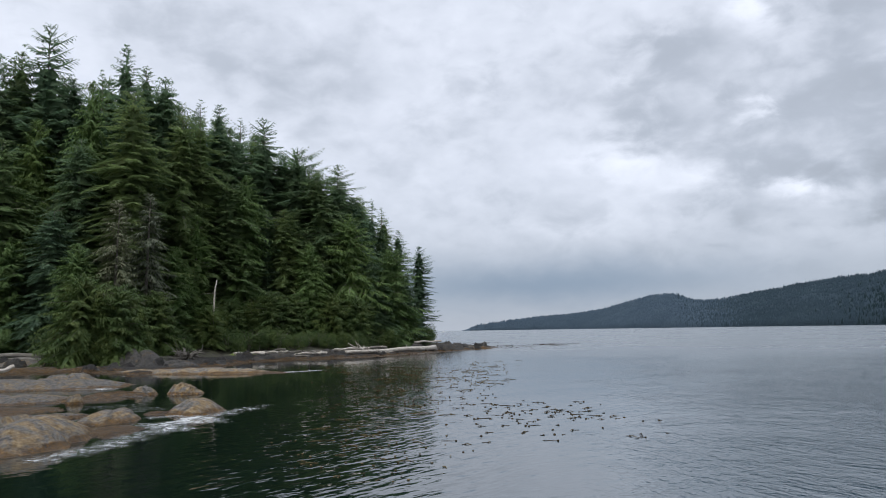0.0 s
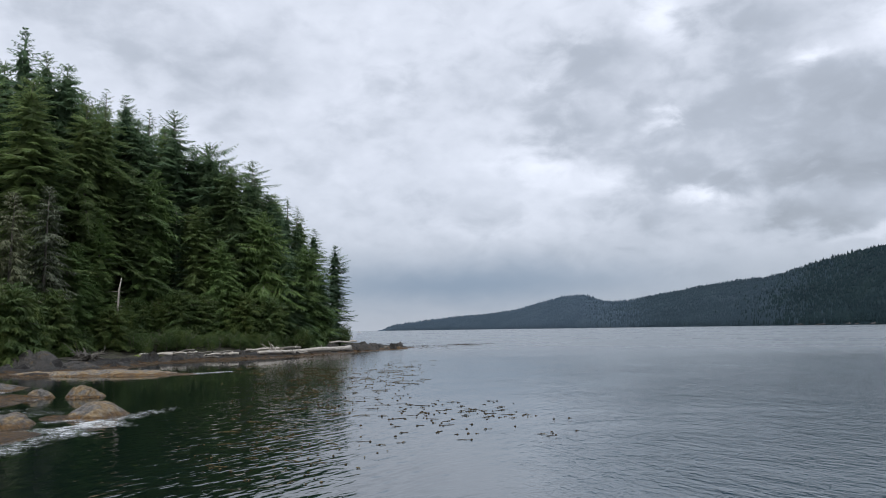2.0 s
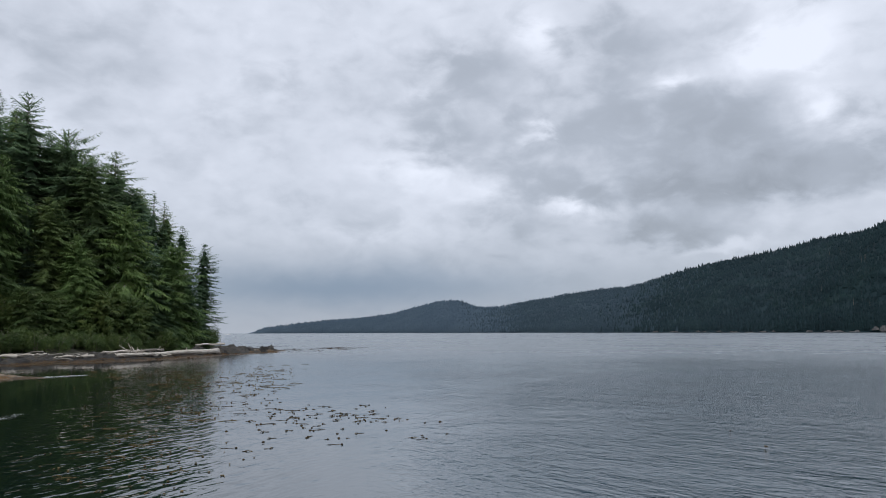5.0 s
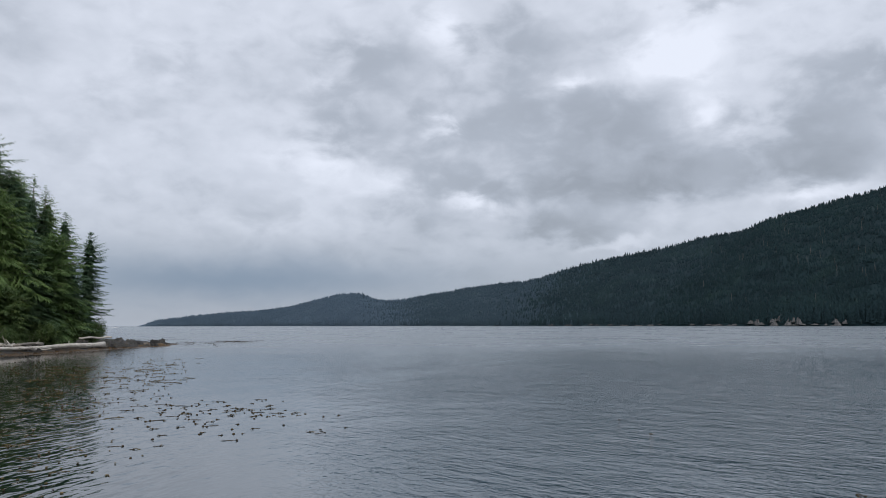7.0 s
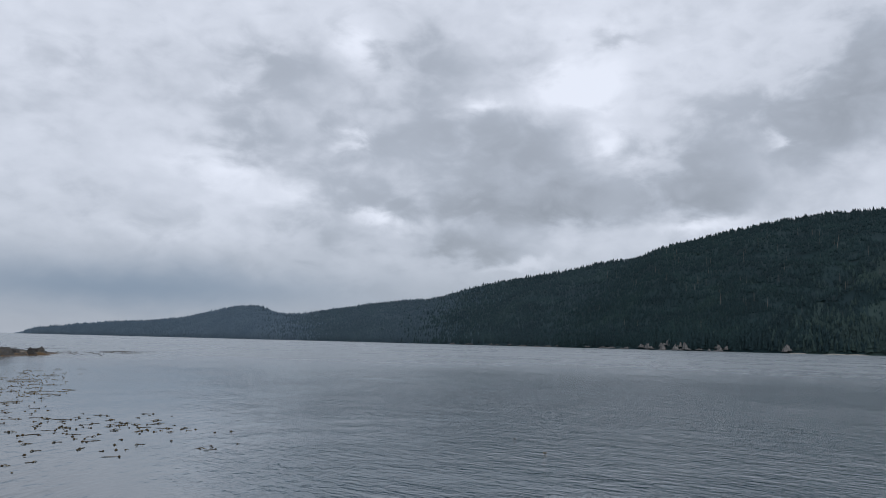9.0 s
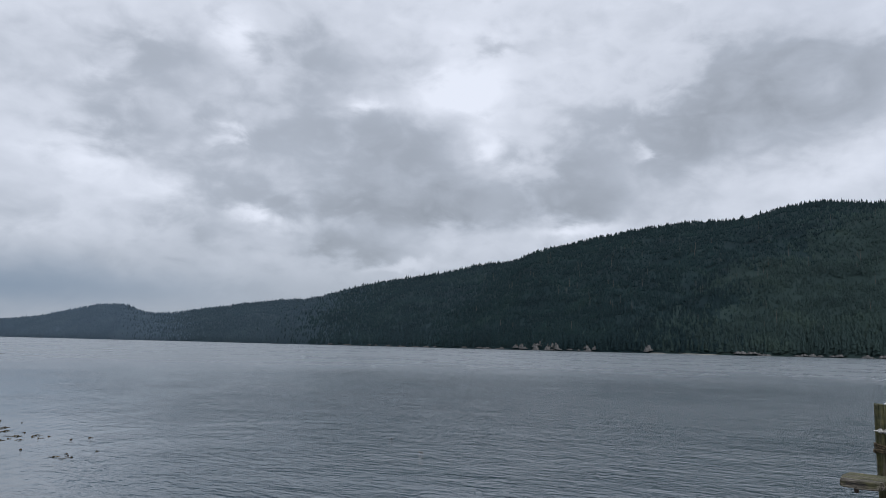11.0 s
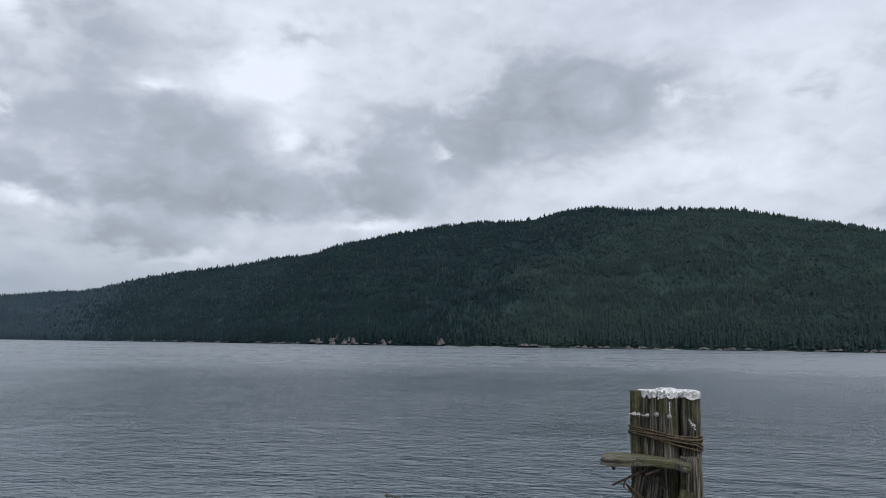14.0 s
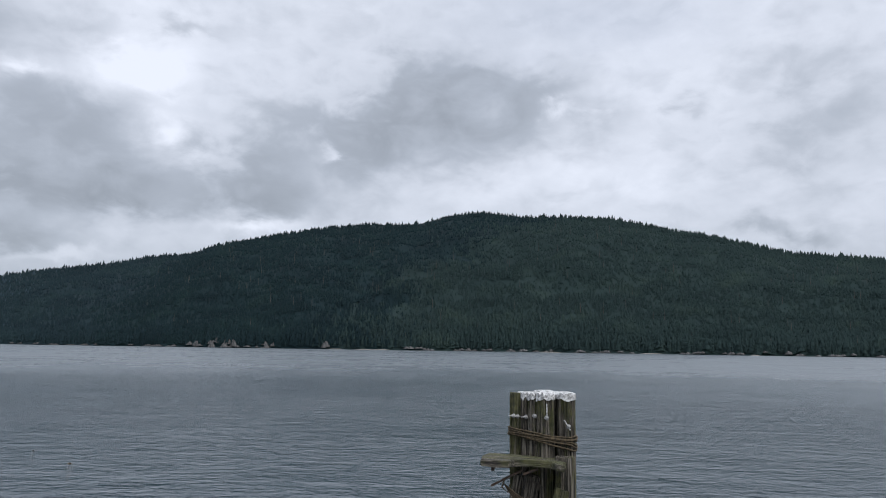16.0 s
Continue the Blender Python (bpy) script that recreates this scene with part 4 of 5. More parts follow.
m_algae = foliage("green_sea_lettuce", (0.07, 0.1, 0.02), (0.11, 0.15, 0.03), (0.15, 0.2, 0.04), 0.2)
GREY = "rounded grey and tan tidal rock with brown wrack at the waterline"
BROWN = "low tidal ledge covered in brown rockweed"
SLAB = "broad grey rock slab above the tide"
FINE = dict(rings=44, segs=110)
put_rock(-16.6, 28.2, 6.0, 7.2, 0.82, 0, 1.3, "large rounded grey and tan tidal rock with ochre rockweed patches", flat=0.6, skew=0.15, **FINE)
put_rock(-15.9, 34.9, 2.5, 3.8, 0.5, 0, 4.2, GREY, flat=0.5, **FINE)
put_rock(-12.9, 38.3, 2.5, 3.6, 0.6, 0, 2.1, GREY, flat=0.6, skew=0.1, **FINE)
put_rock(-17.6, 50.0, 2.1, 1.8, 0.58, 8, 3.7, GREY, skew=-0.25, **FINE)
put_rock(-21.8, 49.4, 4.0, 2.2, 0.24, 5, 5.8, BROWN, "rock_ledge", m_weed, flat=0.4, **FINE)
put_rock(-20.5, 50.1, 1.7, 1.5, 0.5, 5, 5.1, GREY, **FINE)
put_rock(-33.6, 58.2, 16.0, 8.0, 0.62, 8, 6.4, SLAB, "rock_ledge", m_slab, flat=0.4, **FINE)
put_rock(-32.0, 62.0, 6.0, 3.0, 0.8, 8, 6.9, SLAB, "rock_ledge", m_slab, flat=0.4, **FINE)
put_rock(-27.4, 45.8, 9.0, 5.0, 0.4, 6, 7.9, SLAB, "rock_ledge", m_slab, flat=0.4, **FINE)
put_rock(-22.4, 46.2, 4.0, 2.4, 0.18, 8, 9.1, BROWN, "rock_ledge", m_weed, flat=0.4, **FINE)
put_rock(-22.1, 43.9, 0.95, 0.8, 0.5, 0, 8.8, "small round grey tidal rock")
put_rock(-24.2, 39.6, 7.0, 5.2, 0.13, 10, 10.2, BROWN, "rock_ledge", m_weed, flat=0.35, **FINE)
put_rock(-19.2, 36.4, 3.4, 1.8, 0.2, 12, 8.3, "low smooth grey rock awash", mat=m_slab, flat=0.35, **FINE)
put_rock(-13.9, 31.0, 2.0, 4.0, 0.13, 10, 12.6, BROWN, "rock_ledge", m_weed, flat=0.35, **FINE)
put_rock(-14.2, 37.5, 2.2, 1.4, 0.12, 0, 11.5, BROWN, "rock_ledge", m_weed, flat=0.35, **FINE)
put_rock(-27.0, 77.0, 19.0, 5.0, 0.42, -14, 13.3, "long low tan rock ledge reaching out into the water", "rock_ledge", rings=60, segs=60, flat=0.3)
put_rock(-18.2, 74.6, 6.0, 2.4, 0.1, -10, 13.9, BROWN, "rock_ledge", m_weed, rings=30, segs=40, flat=0.3)
put_rock(-37.0, 90.0, 8.4, 6.0, 2.0, 0, 14.7, "dark grey wedge of shore rock under overhanging cedars", mat=m_wedge, rings=40, segs=80, rough=0.6, flat=0.75, skew=-0.2)
put_rock(-33.0, 88.0, 8.0, 4.0, 0.9, -10, 14.1, "dark grey shore rock beside the ledge", mat=m_wedge, rings=40, segs=60, flat=0.4)
put_rock(0.5, 143.0, 9.0, 5.0, 1.3, 48, 15.2, "dark weed-topped reef at the tip of the point", "rock_ledge", m_black, rings=26, segs=72, flat=0.35)
put_rock(6.0, 150.0, 10.0, 4.0, 0.6, 38, 16.2, "low brown weed-covered reef at the tip of the point", "rock_ledge", m_weed, rings=40, segs=60, flat=0.35)
put_rock(-46.0, 86.0, 18.0, 6.0, 0.42, 6, 17.9, BROWN, "rock_ledge", m_weed, rings=40, segs=50, flat=0.3)
put_rock(-50.0, 93.0, 18.0, 5.0, 0.9, 4, 17.3, "grey shelving rock at the head of the cove", "rock_ledge", m_slab, rings=40, segs=60, flat=0.35)
put_rock(-31.0, 112.3, 4.4, 1.8, 0.3, 0, 18.1, "bright green algae mat on the tide rocks", "algae_mat", m_algae, 0.75, flat=0.4)


for k, (x, y, w, h) in enumerate(((-1.5, 140, 5, 1.2), (1.0, 143, 4, 1.5), (2.8, 146, 5, 1.3), (4.6, 149, 4, 1.1), (6.0, 153, 5, 0.6), (-5.0, 137, 4, 1.3), (-18.5, 119.0, 4, 0.9), (-25, 112, 5, 0.9), (-30, 108, 4, 0.9))):
    put_rock(x, y, w, w * 0.6, h, 30 + 25 * k, 81.0 + 2.3 * k, "black jagged rock of the wooded point", mat=m_black, rings=16, segs=36, rough=1.2)


def strew_rocks():
    """Dark broken rock along the tide line of the point and the cove."""
    rng = np.random.RandomState(55)
    line = [(-60, 93), (-44, 88), (-36, 80), (-29, 90), (-28, 103), (-22, 109), (-15, 113.5), (-8, 121), (-2, 134), (5, 146), (10, 153)]
    for k in range(95):
        q = rng.uniform(0, len(line) - 1.001)
        i = int(q)
        u = q - i
        x = line[i][0] * (1 - u) + line[i + 1][0] * u + rng.uniform(-3.0, 0.5)
        y = line[i][1] * (1 - u) + line[i + 1][1] * u + rng.uniform(-0.6, 3.0)
        w = rng.uniform(0.8, 3.2)
        if -24 < x < 1 and y < 138:
            w *= 0.45
        put_rock(x, y, w, w * rng.uniform(0.5, 0.9), w * rng.uniform(0.18, 0.4), rng.uniform(0, 180), 60 + k * 1.37, "dark broken rock at the tide line", mat=(m_black, m_shelf, m_shelf)[k % 3], z=max(0.0, ground_z(x, y) - 0.15), rings=8, segs=20, rough=1.2)


strew_rocks()
FAR_ROCK = "bare pale rock face at the foot of the wooded mountain"
cliff_rng = np.random.RandomState(77)
for az, spread, top, count in ((36.6, 0.9, 3.5, 5), (47.6, 0.4, 13, 5), (49.6, 0.8, 14, 9), (53.0, 0.3, 11, 4), (57.3, 0.2, 16, 4), (44.6, 1.6, 3, 7), (51.5, 1.4, 3, 6), (64.5, 1.3, 5, 9), (68.5, 1.6, 4, 8), (73.0, 2.0, 3.5, 9), (79.0, 2.4, 3.5, 10), (86.0, 2.6, 3.5, 10), (91.0, 0.8, 8, 4), (95.0, 2.6, 3.5, 8), (33.0, 2.0, 3, 5), (40.0, 2.0, 3, 7)):
    for k in range(count):
        a = az + cliff_rng.uniform(-1, 1) * spread
        z = cliff_rng.uniform(0, 0.75) * top
        x, y = bearing(a, curve_at(COAST, a) + 22 * fbm(a * 0.35, 3.3, 1.0, 3) - 3 + 1.6 * z)
        put_rock(x, y, cliff_rng.uniform(6, 14), 9, cliff_rng.uniform(0.25, 0.5) * top + 0.8, -a + cliff_rng.uniform(-20, 20), cliff_rng.uniform(20, 60), FAR_ROCK, "shore_cliff", m_pale, z, rings=10, segs=24, rough=1.2, flat=0.6)
for az, w in ((58.0, 24), (60.4, 34), (61.6, 28), (74.7, 34), (82.4, 30), (89.6, 12)):
    x, y = bearing(az, curve_at(COAST, az) + 22 * fbm(az * 0.35, 3.3, 1.0, 3) - 14)
    put_rock(x, y, w, 8, 1.1, -az, 40.0 + az, "pale strip of shingle beach below the far woods", "shingle_beach", m_shingle, rings=8, segs=30, rough=0.2, flat=0.4)


# ---- driftwood ----
def log(seed, length, r0, r1, bend=0.3):
    rng = np.random.RandomState(seed)
    n = 14
    pts = [(length * (i / (n - 1) - 0.5), bend * math.sin(i * 0.5 + seed), 0.08 * math.sin(i * 0.9 + seed)) for i in range(n)]
    rad = [(r0 + (r1 - r0) * i / (n - 1)) * rng.uniform(0.92, 1.08) for i in range(n)]
    trunk = tube(pts, rad, 10)
    stubs = []
    for k in range(4):
        i = rng.randint(2, n - 2)
        th = rng.uniform(0.3, 2.8)
        p = Vector(pts[i])
        q = p + Vector((rng.uniform(-0.3, 0.3), math.cos(th), math.sin(th))) * rad[i] * rng.uniform(1.3, 2.2)
        stubs.append(tube([p, q], [rad[i] * 0.22, rad[i] * 0.1], 5))
    return trunk, stubs


def put_log(seed, length, r0, r1, x, y, z, turn, label, name="driftwood_log", tip=0.0, mat=m_drift):
    root = new(name)
    root.matrix_world = pose(x, y, z, 0, tip, turn)
    a, b = log(seed, length, r0, r1, 0.012 * length)
    part("trunk", mesh_of("trunk", *a, mat, True), root)
    for stub in b:
        part("branch_stub", mesh_of("branch_stub", *stub, mat), root)
    tagged(root, label, "driftwood", "driftwood on the shore")


PALE = "bleached driftwood log lying on the shore rocks"
put_log(1, 24.0, 0.25, 0.46, -8.4, 127.0, 0.78, 54, "long bleached white drift log at the point", tip=-0.3)
put_log(2, 6.0, 0.15, 0.22, -15.5, 121.5, 1.2, 40, PALE)
put_log(3, 5.5, 0.12, 0.16, -20.0, 118.5, 1.0, 16, "grey weathered drift log on the shore rocks", mat=m_root)
put_log(4, 5.0, 0.12, 0.18, -20.8, 115.0, 0.75, 12, PALE)
put_log(5, 4.0, 0.1, 0.14, -27.5, 113.0, 1.1, -6, PALE)
put_log(6, 4.6, 0.16, 0.22, -29.5, 111.0, 1.0, 12, PALE)
put_log(7, 12.0, 0.3, 0.34, -57.0, 96.0, 1.0, 3, "brown drift log stranded under the trees", mat=m_root)
put_log(8, 12.0, 0.28, 0.33, -57.5, 96.6, 1.6, 2, "brown drift log stranded under the trees", mat=m_root)
put_log(9, 2.6, 0.24, 0.16, -36.2, 59.5, 1.25, 60, "pale broken drift log on the rock slab", tip=-14)
put_log(10, 5.5, 0.16, 0.2, -3.0, 142.0, 1.9, 20, PALE)
put_log(11, 9.0, 0.16, 0.24, -13.5, 124.0, 1.25, 38, "grey drift log lying behind the long white one", mat=m_root)


def strew_driftwood():
    rng = np.random.RandomState(88)
    for k in range(40):
        q = rng.rand()
        x, y = -30 + 27 * q, 111 + 22 * q * q + rng.uniform(0.0, 7.0)
        put_log(100 + k, rng.uniform(1.2, 4.5), 0.06, rng.uniform(0.08, 0.16), x, y, ground_z(x, y) + rng.uniform(0.1, 0.35), rng.uniform(-25, 50), "small weathered drift branch on the shore rocks", "driftwood_branch", rng.uniform(-8, 8), (m_root, m_root, m_drift)[k % 3])


strew_driftwood()


def root_mass(seed, size, count, label, x, y, z, mat):
    """An uprooted stump: a knot of bare roots."""
    rng = np.random.RandomState(seed)
    root = new("driftwood_stump")
    root.matrix_world = pose(x, y, z, 0, 0, 15)
    for k in range(count):
        th = rng.uniform(0, 6.28)
        up = rng.uniform(0.02, 0.55)
        L = size * rng.uniform(0.5, 1.1)
        d = Vector((math.cos(th), 0.6 * math.sin(th), up))
        mid = d * L * 0.5 + Vector(rng.uniform(-0.2, 0.2, 3) * size)
        end = d * L + Vector(rng.uniform(-0.35, 0.35, 3) * size)
        end.z = max(end.z, 0.05)
        part("root", mesh_of("root", *tube([(0, 0, 0.15 * size), mid, end], [0.07 * size, 0.04 * size, 0.012 * size], 5), mat, True), root)
    tagged(root, label, "driftwood", "driftwood on the shore")


root_mass(31, 2.6, 64, "tangled weathered pile of roots and sticks stranded on the ledge", -34.3, 98.5, 0.9, m_root)
root_mass(32, 2.4, 24, "pale upturned roots beside the long drift log", -13.6, 122.4, 0.8, m_drift)
root_mass(33, 1.5, 12, "pale upturned roots beside the long drift log", -11.2, 126.0, 1.0, m_drift)


def build_snag():
    root = new("dead_tree")
    x, y = bearing(-17.7, 122)
    z = ground_z(x, y)
    root.matrix_world = pose(x, y, z, 0, 3, 0)
    part("trunk", mesh_of("trunk", *tube([(0, 0, -0.5), (0.1, 0, 4), (0.05, 0, 9), (0.25, 0, 12.7 - z)], [0.2, 0.17, 0.13, 0.06], 8), m_drift, True), root)
    rng = np.random.RandomState(4)
    for k in range(11):
        h = rng.uniform(3.0, 9.0)
        th = rng.uniform(0, 6.28)
        L = rng.uniform(0.4, 1.5)
        part("branch", mesh_of("branch", *tube([(0.1, 0, h), (L * math.cos(th), L * math.sin(th), h - 0.15)], [0.04, 0.012], 4), m_drift), root)
    tagged(root, "bare grey dead tree standing among the shore trees", "dead tree")


build_snag()


# ---- floating bull kelp ----
def make_kelp_mat(name, a, b):
    m, t, bs = material(name)
    n = tex_noise(t, 9.0, 3.0)
    t.links.new(ramp_of(t, n, (0.3, a), (0.7, b)), bs.inputs["Base Color"])
    bs.inputs["Roughness"].default_value = 0.8
    bs.inputs["Specular IOR Level"].default_value = 0.15
    return m


m_kelp = make_kelp_mat("wet_kelp", (0.014, 0.01, 0.006), (0.05, 0.032, 0.013))
m_blade = make_kelp_mat("kelp_blades", (0.035, 0.027, 0.012), (0.12, 0.09, 0.04))


def ball(r, squash=0.85, n=8):
    verts, faces = [(0, 0, -r * squash)], []
    for j in range(1, n // 2):
        a = math.pi * j / (n // 2) - math.pi / 2
        verts += [(r * math.cos(a) * math.cos(6.283 * k / n), r * math.cos(a) * math.sin(6.283 * k / n), r * squash * math.sin(a)) for k in range(n)]
    verts.append((0, 0, r * squash))
    for k in range(n):
        q = (k + 1) % n
        faces.append((0, 1 + q, 1 + k))
        for j in range(n // 2 - 2):
            faces.append((1 + j * n + k, 1 + j * n + q, 1 + (j + 1) * n + q, 1 + (j + 1) * n + k))
        faces.append((len(verts) - 1, 1 + (n // 2 - 2) * n + k, 1 + (n // 2 - 2) * n + q))
    return verts, faces


def kelp_meshes(seed):
    rng = np.random.RandomState(seed)
    r = rng.uniform(0.048, 0.068)
    bulb = ball(r)
    L = rng.uniform(0.08, 0.4) if seed % 6 != 3 else rng.uniform(0.8, 1.6)
    b = rng.uniform(-0.5, 0.5)
    stipe = tube([(0, 0, -0.01), (0.3 * L, 0.15 * b * L, 0.0), (0.65 * L, 0.5 * b * L, 0.012), (L, b * L, -0.03)], [0.016, 0.013, 0.011, 0.008], 5)
    blades = []
    for k in range(rng.randint(0, 3)):
        th = math.pi + rng.uniform(-1.2, 1.2)
        bl = rng.uniform(0.12, 0.35)
        d = Vector((math.cos(th), math.sin(th), 0))
        s = Vector((-d.y, d.x, 0)) * rng.uniform(0.025, 0.05)
        pts = []
        for q in (0, 0.35, 0.7, 1.0):
            p = d * (bl * q + r * 0.6) + Vector((0, 0, 0.025 + 0.03 * math.sin(q * 5 + k)))
            pts += [p + s * (1 - q * 0.8), p - s * (1 - q * 0.8)]
        v = [tuple(p) for p in pts]
        low = [tuple(p - Vector((0, 0, 0.012))) for p in pts]
        f = [(0, 1, 3, 2), (2, 3, 5, 4), (4, 5, 7, 6), (9, 8, 10, 11), (11, 10, 12, 13), (13, 12, 14, 15), (0, 2, 10, 8), (2, 4, 12, 10), (4, 6, 14, 12), (3, 1, 9, 11), (5, 3, 11, 13), (7, 5, 13, 15)]
        blades.append((v + low, f))
    return bulb, stipe, joined(blades)


KELP = []
for k in range(6):
    bulb, stipe, blades = kelp_meshes(50 + k)
    KELP.append((mesh_of("bulb", *bulb, m_kelp, True), mesh_of("stipe", *stipe, m_kelp, True), mesh_of("blades", *blades, m_blade)))


def float_kelp(x, y, turn, f, kind):
    root = new("bull_kelp")
    root.matrix_world = Matrix.Translation((x, y, 0.004)) @ pose(0, 0, 0, 0, 0, turn) @ Matrix.Diagonal((f, f, f, 1))
    for nm, me in zip(("bulb", "stipe", "blades"), KELP[kind]):
        part(nm, me, root)
    tagged(root, "brown bull kelp with a round bulb floating on the water", "kelp", "floating kelp")


def spread_kelp():
    rng = np.random.RandomState(17)
    # bearing, distance, half widths, how many
    for az, d, wa, wd, n in ((6.5, 37, 4.6, 4.0, 44), (4.0, 33, 4.0, 3.0, 20), (9.0, 36, 4.5, 3.0, 26), (12.5, 34, 2.6, 1.6, 10), (14.6, 29, 2.0, 1.0, 5), (8.0, 29, 4.5, 2.0, 12), (1.5, 44, 3.0, 7.0, 18), (3.0, 26, 4.0, 1.5, 5), (2.5, 56, 3.0, 8.0, 20)):
        for k in range(n):
            a, r = az + rng.normal() * wa * 0.55, d + rng.normal() * wd * 0.55
            float_kelp(*bearing(a, r), rng.uniform(-35, 35) + rng.choice((0, 180)), rng.uniform(0.6, 0.95), rng.randint(6))

    for k, (x, y) in enumerate([(16.02, 11.94), (16.04, 11.74), (19.45, 25.17), (17.98, 21.44), (15.88, 11.8), (15.94, 11.57)]):
        float_kelp(x, y, 70 * k, 0.6, k)


spread_kelp()


def kelp_field(name, label, beds, seed, mat):
    rng = np.random.RandomState(seed)
    pieces = []
    for az, d, wa, wd, n, size in beds:
        for k in range(n):
            x, y = bearing(az + rng.normal() * wa * 0.5, max(15.0, d + rng.normal() * wd * 0.5))
            th, L = rng.uniform(0, 6.28), size * rng.uniform(0.4, 1.6)
            c, s = math.cos(th) * L, math.sin(th) * L * 0.5
            if rng.rand() < 0.72:
                v, f = ball(size * rng.uniform(0.09, 0.15), 0.45, 6)
                pieces.append(([(x + a, y + b, q + 0.02) for a, b, q in v], f))
            else:
                pieces.append(tube([(x - c, y - s, 0.0), (x, y + 0.15 * L, 0.025), (x + c, y + s, 0.0)], [0.02 * size + 0.005, 0.035 * size, 0.015], 4))
    ob = new(name, mesh_of(name, *joined(pieces), mat))
    tagged(ob, label, "kelp", kind="stuff")


kelp_field("kelp_bed", "drift of brown kelp fronds floating in the forest's reflection",
           ((-3.5, 46, 5, 14, 100, 0.4), (-2.5, 66, 4, 18, 140, 0.5), (-8, 80, 7, 14, 90, 0.6), (2.6, 72, 2.8, 22, 170, 0.5), (-8, 28, 6, 7, 45, 0.35), (-3, 24, 4, 4, 30, 0.35)), 41, m_blade)
kelp_field("kelp_bed", "distant bed of dark kelp off the point", ((8.3, 187, 1.6, 10, 120, 1.2), (5, 170, 3, 20, 60, 1.5), (2, 215, 3, 20, 60, 1.2)), 42, m_kelp)


# ---- foam in the wash between the rocks ----
def make_foam():
    """Broken foam: thick in the middle of each streak, torn to lace at its edge."""
    m, t, b = material("sea_foam")
    pos = t.nodes.new("ShaderNodeNewGeometry").outputs["Position"]
    lace = tex_noise(t, 2.6, 8.0, 0.75, pos, 1.2)
    cover = t.nodes.new("ShaderNodeAttribute")
    cover.attribute_name = "cover"
    t.links.new(ramp_of(t, tex_noise(t, 9.0, 4.0, 0.6, pos), (0.3, (0.5, 0.53, 0.53)), (0.7, (0.78, 0.8, 0.8))), b.inputs["Base Color"])
    b.inputs["Roughness"].default_value = 0.6
    t.links.new(ramp_of(t, math_of(t, "ADD", math_of(t, "MULTIPLY", lace, 0.8), math_of(t, "MULTIPLY", cover.outputs["Fac"], 0.5)), (0.62, (0, 0, 0)), (1.2, (0.62, 0.62, 0.62))), b.inputs["Alpha"])
    return m


m_foam = make_foam()


def wash(name, lines):
    """Streaks of foam on the water: bearing-free ribbons from point to point, with a width and a thickness of cover."""
    verts, faces, cover = [], [], []
    for k, (x0, y0, x1, y1, w, thick) in enumerate(lines):
        n, m = 30, 10
        dx, dy = x1 - x0, y1 - y0
        L = math.hypot(dx, dy)
        px, py = -dy / L, dx / L
        base = len(verts)
        for i in range(n + 1):
            u = i / n
            wave = 0.4 * w * noise.noise((u * 4 + k * 7, k, 1.0))
            for j in range(m + 1):
                v = 2 * j / m - 1
                r = 0.5 * w * v + wave
                verts.append((x0 + dx * u + px * r, y0 + dy * u + py * r, 0.012 + 0.02 * (1 - v * v) + 0.0005 * k))
                cover.append(thick * (1 - v * v) * min(1.0, 5 * u, 5 * (1 - u)))
        faces += [(base + i * (m + 1) + j, base + (i + 1) * (m + 1) + j, base + (i + 1) * (m + 1) + j + 1, base + i * (m + 1) + j + 1) for i in range(n) for j in range(m)]
    me = mesh_of(name, verts, faces, m_foam, True)
    me.attributes.new("cover", "FLOAT", "POINT").data.foreach_set("value", cover)
    tagged(new(name, me), "white foam washing round the tidal rocks", "foam", kind="stuff")


wash("foam", ((-13.6, 22.6, -12.0, 29.6, 2.6, 0.6), (-12.8, 27.6, -11.4, 33.6, 2.8, 0.6), (-12.8, 30.5, -11.0, 36.6, 3.4, 0.75), (-12.7, 33.0, -11.7, 36.4, 1.4, 1.0), (-12.0, 34.4, -10.0, 40.4, 2.2, 0.6), (-11.2, 38.4, -9.4, 41.6, 1.6, 0.42), (-14.6, 35.4, -12.6, 36.6, 1.6, 0.7),
              (-20.6, 33.6, -15.8, 35.4, 2.6, 0.5), (-21.5, 41.0, -16.0, 41.5, 5.0, 0.36), (-18.5, 38.5, -14.6, 40.5, 4.0, 0.36), (-31.0, 57.0, -24.0, 54.6, 2.6, 0.8), (-22.5, 47.4, -19.0, 48.2, 1.8, 0.45), (-18.6, 48.4, -16.0, 48.8, 1.2, 0.45),
              (-17.5, 74.0, -12.0, 78.0, 2.0, 0.85), (-16.5, 72.4, -13.0, 77.0, 1.6, 0.6), (-27.5, 83.0, -22.0, 86.0, 1.6, 0.7), (-34.0, 73.0, -22.0, 71.6, 1.0, 0.35), (-60.0, 78.0, -40.0, 82.0, 1.2, 0.35)))
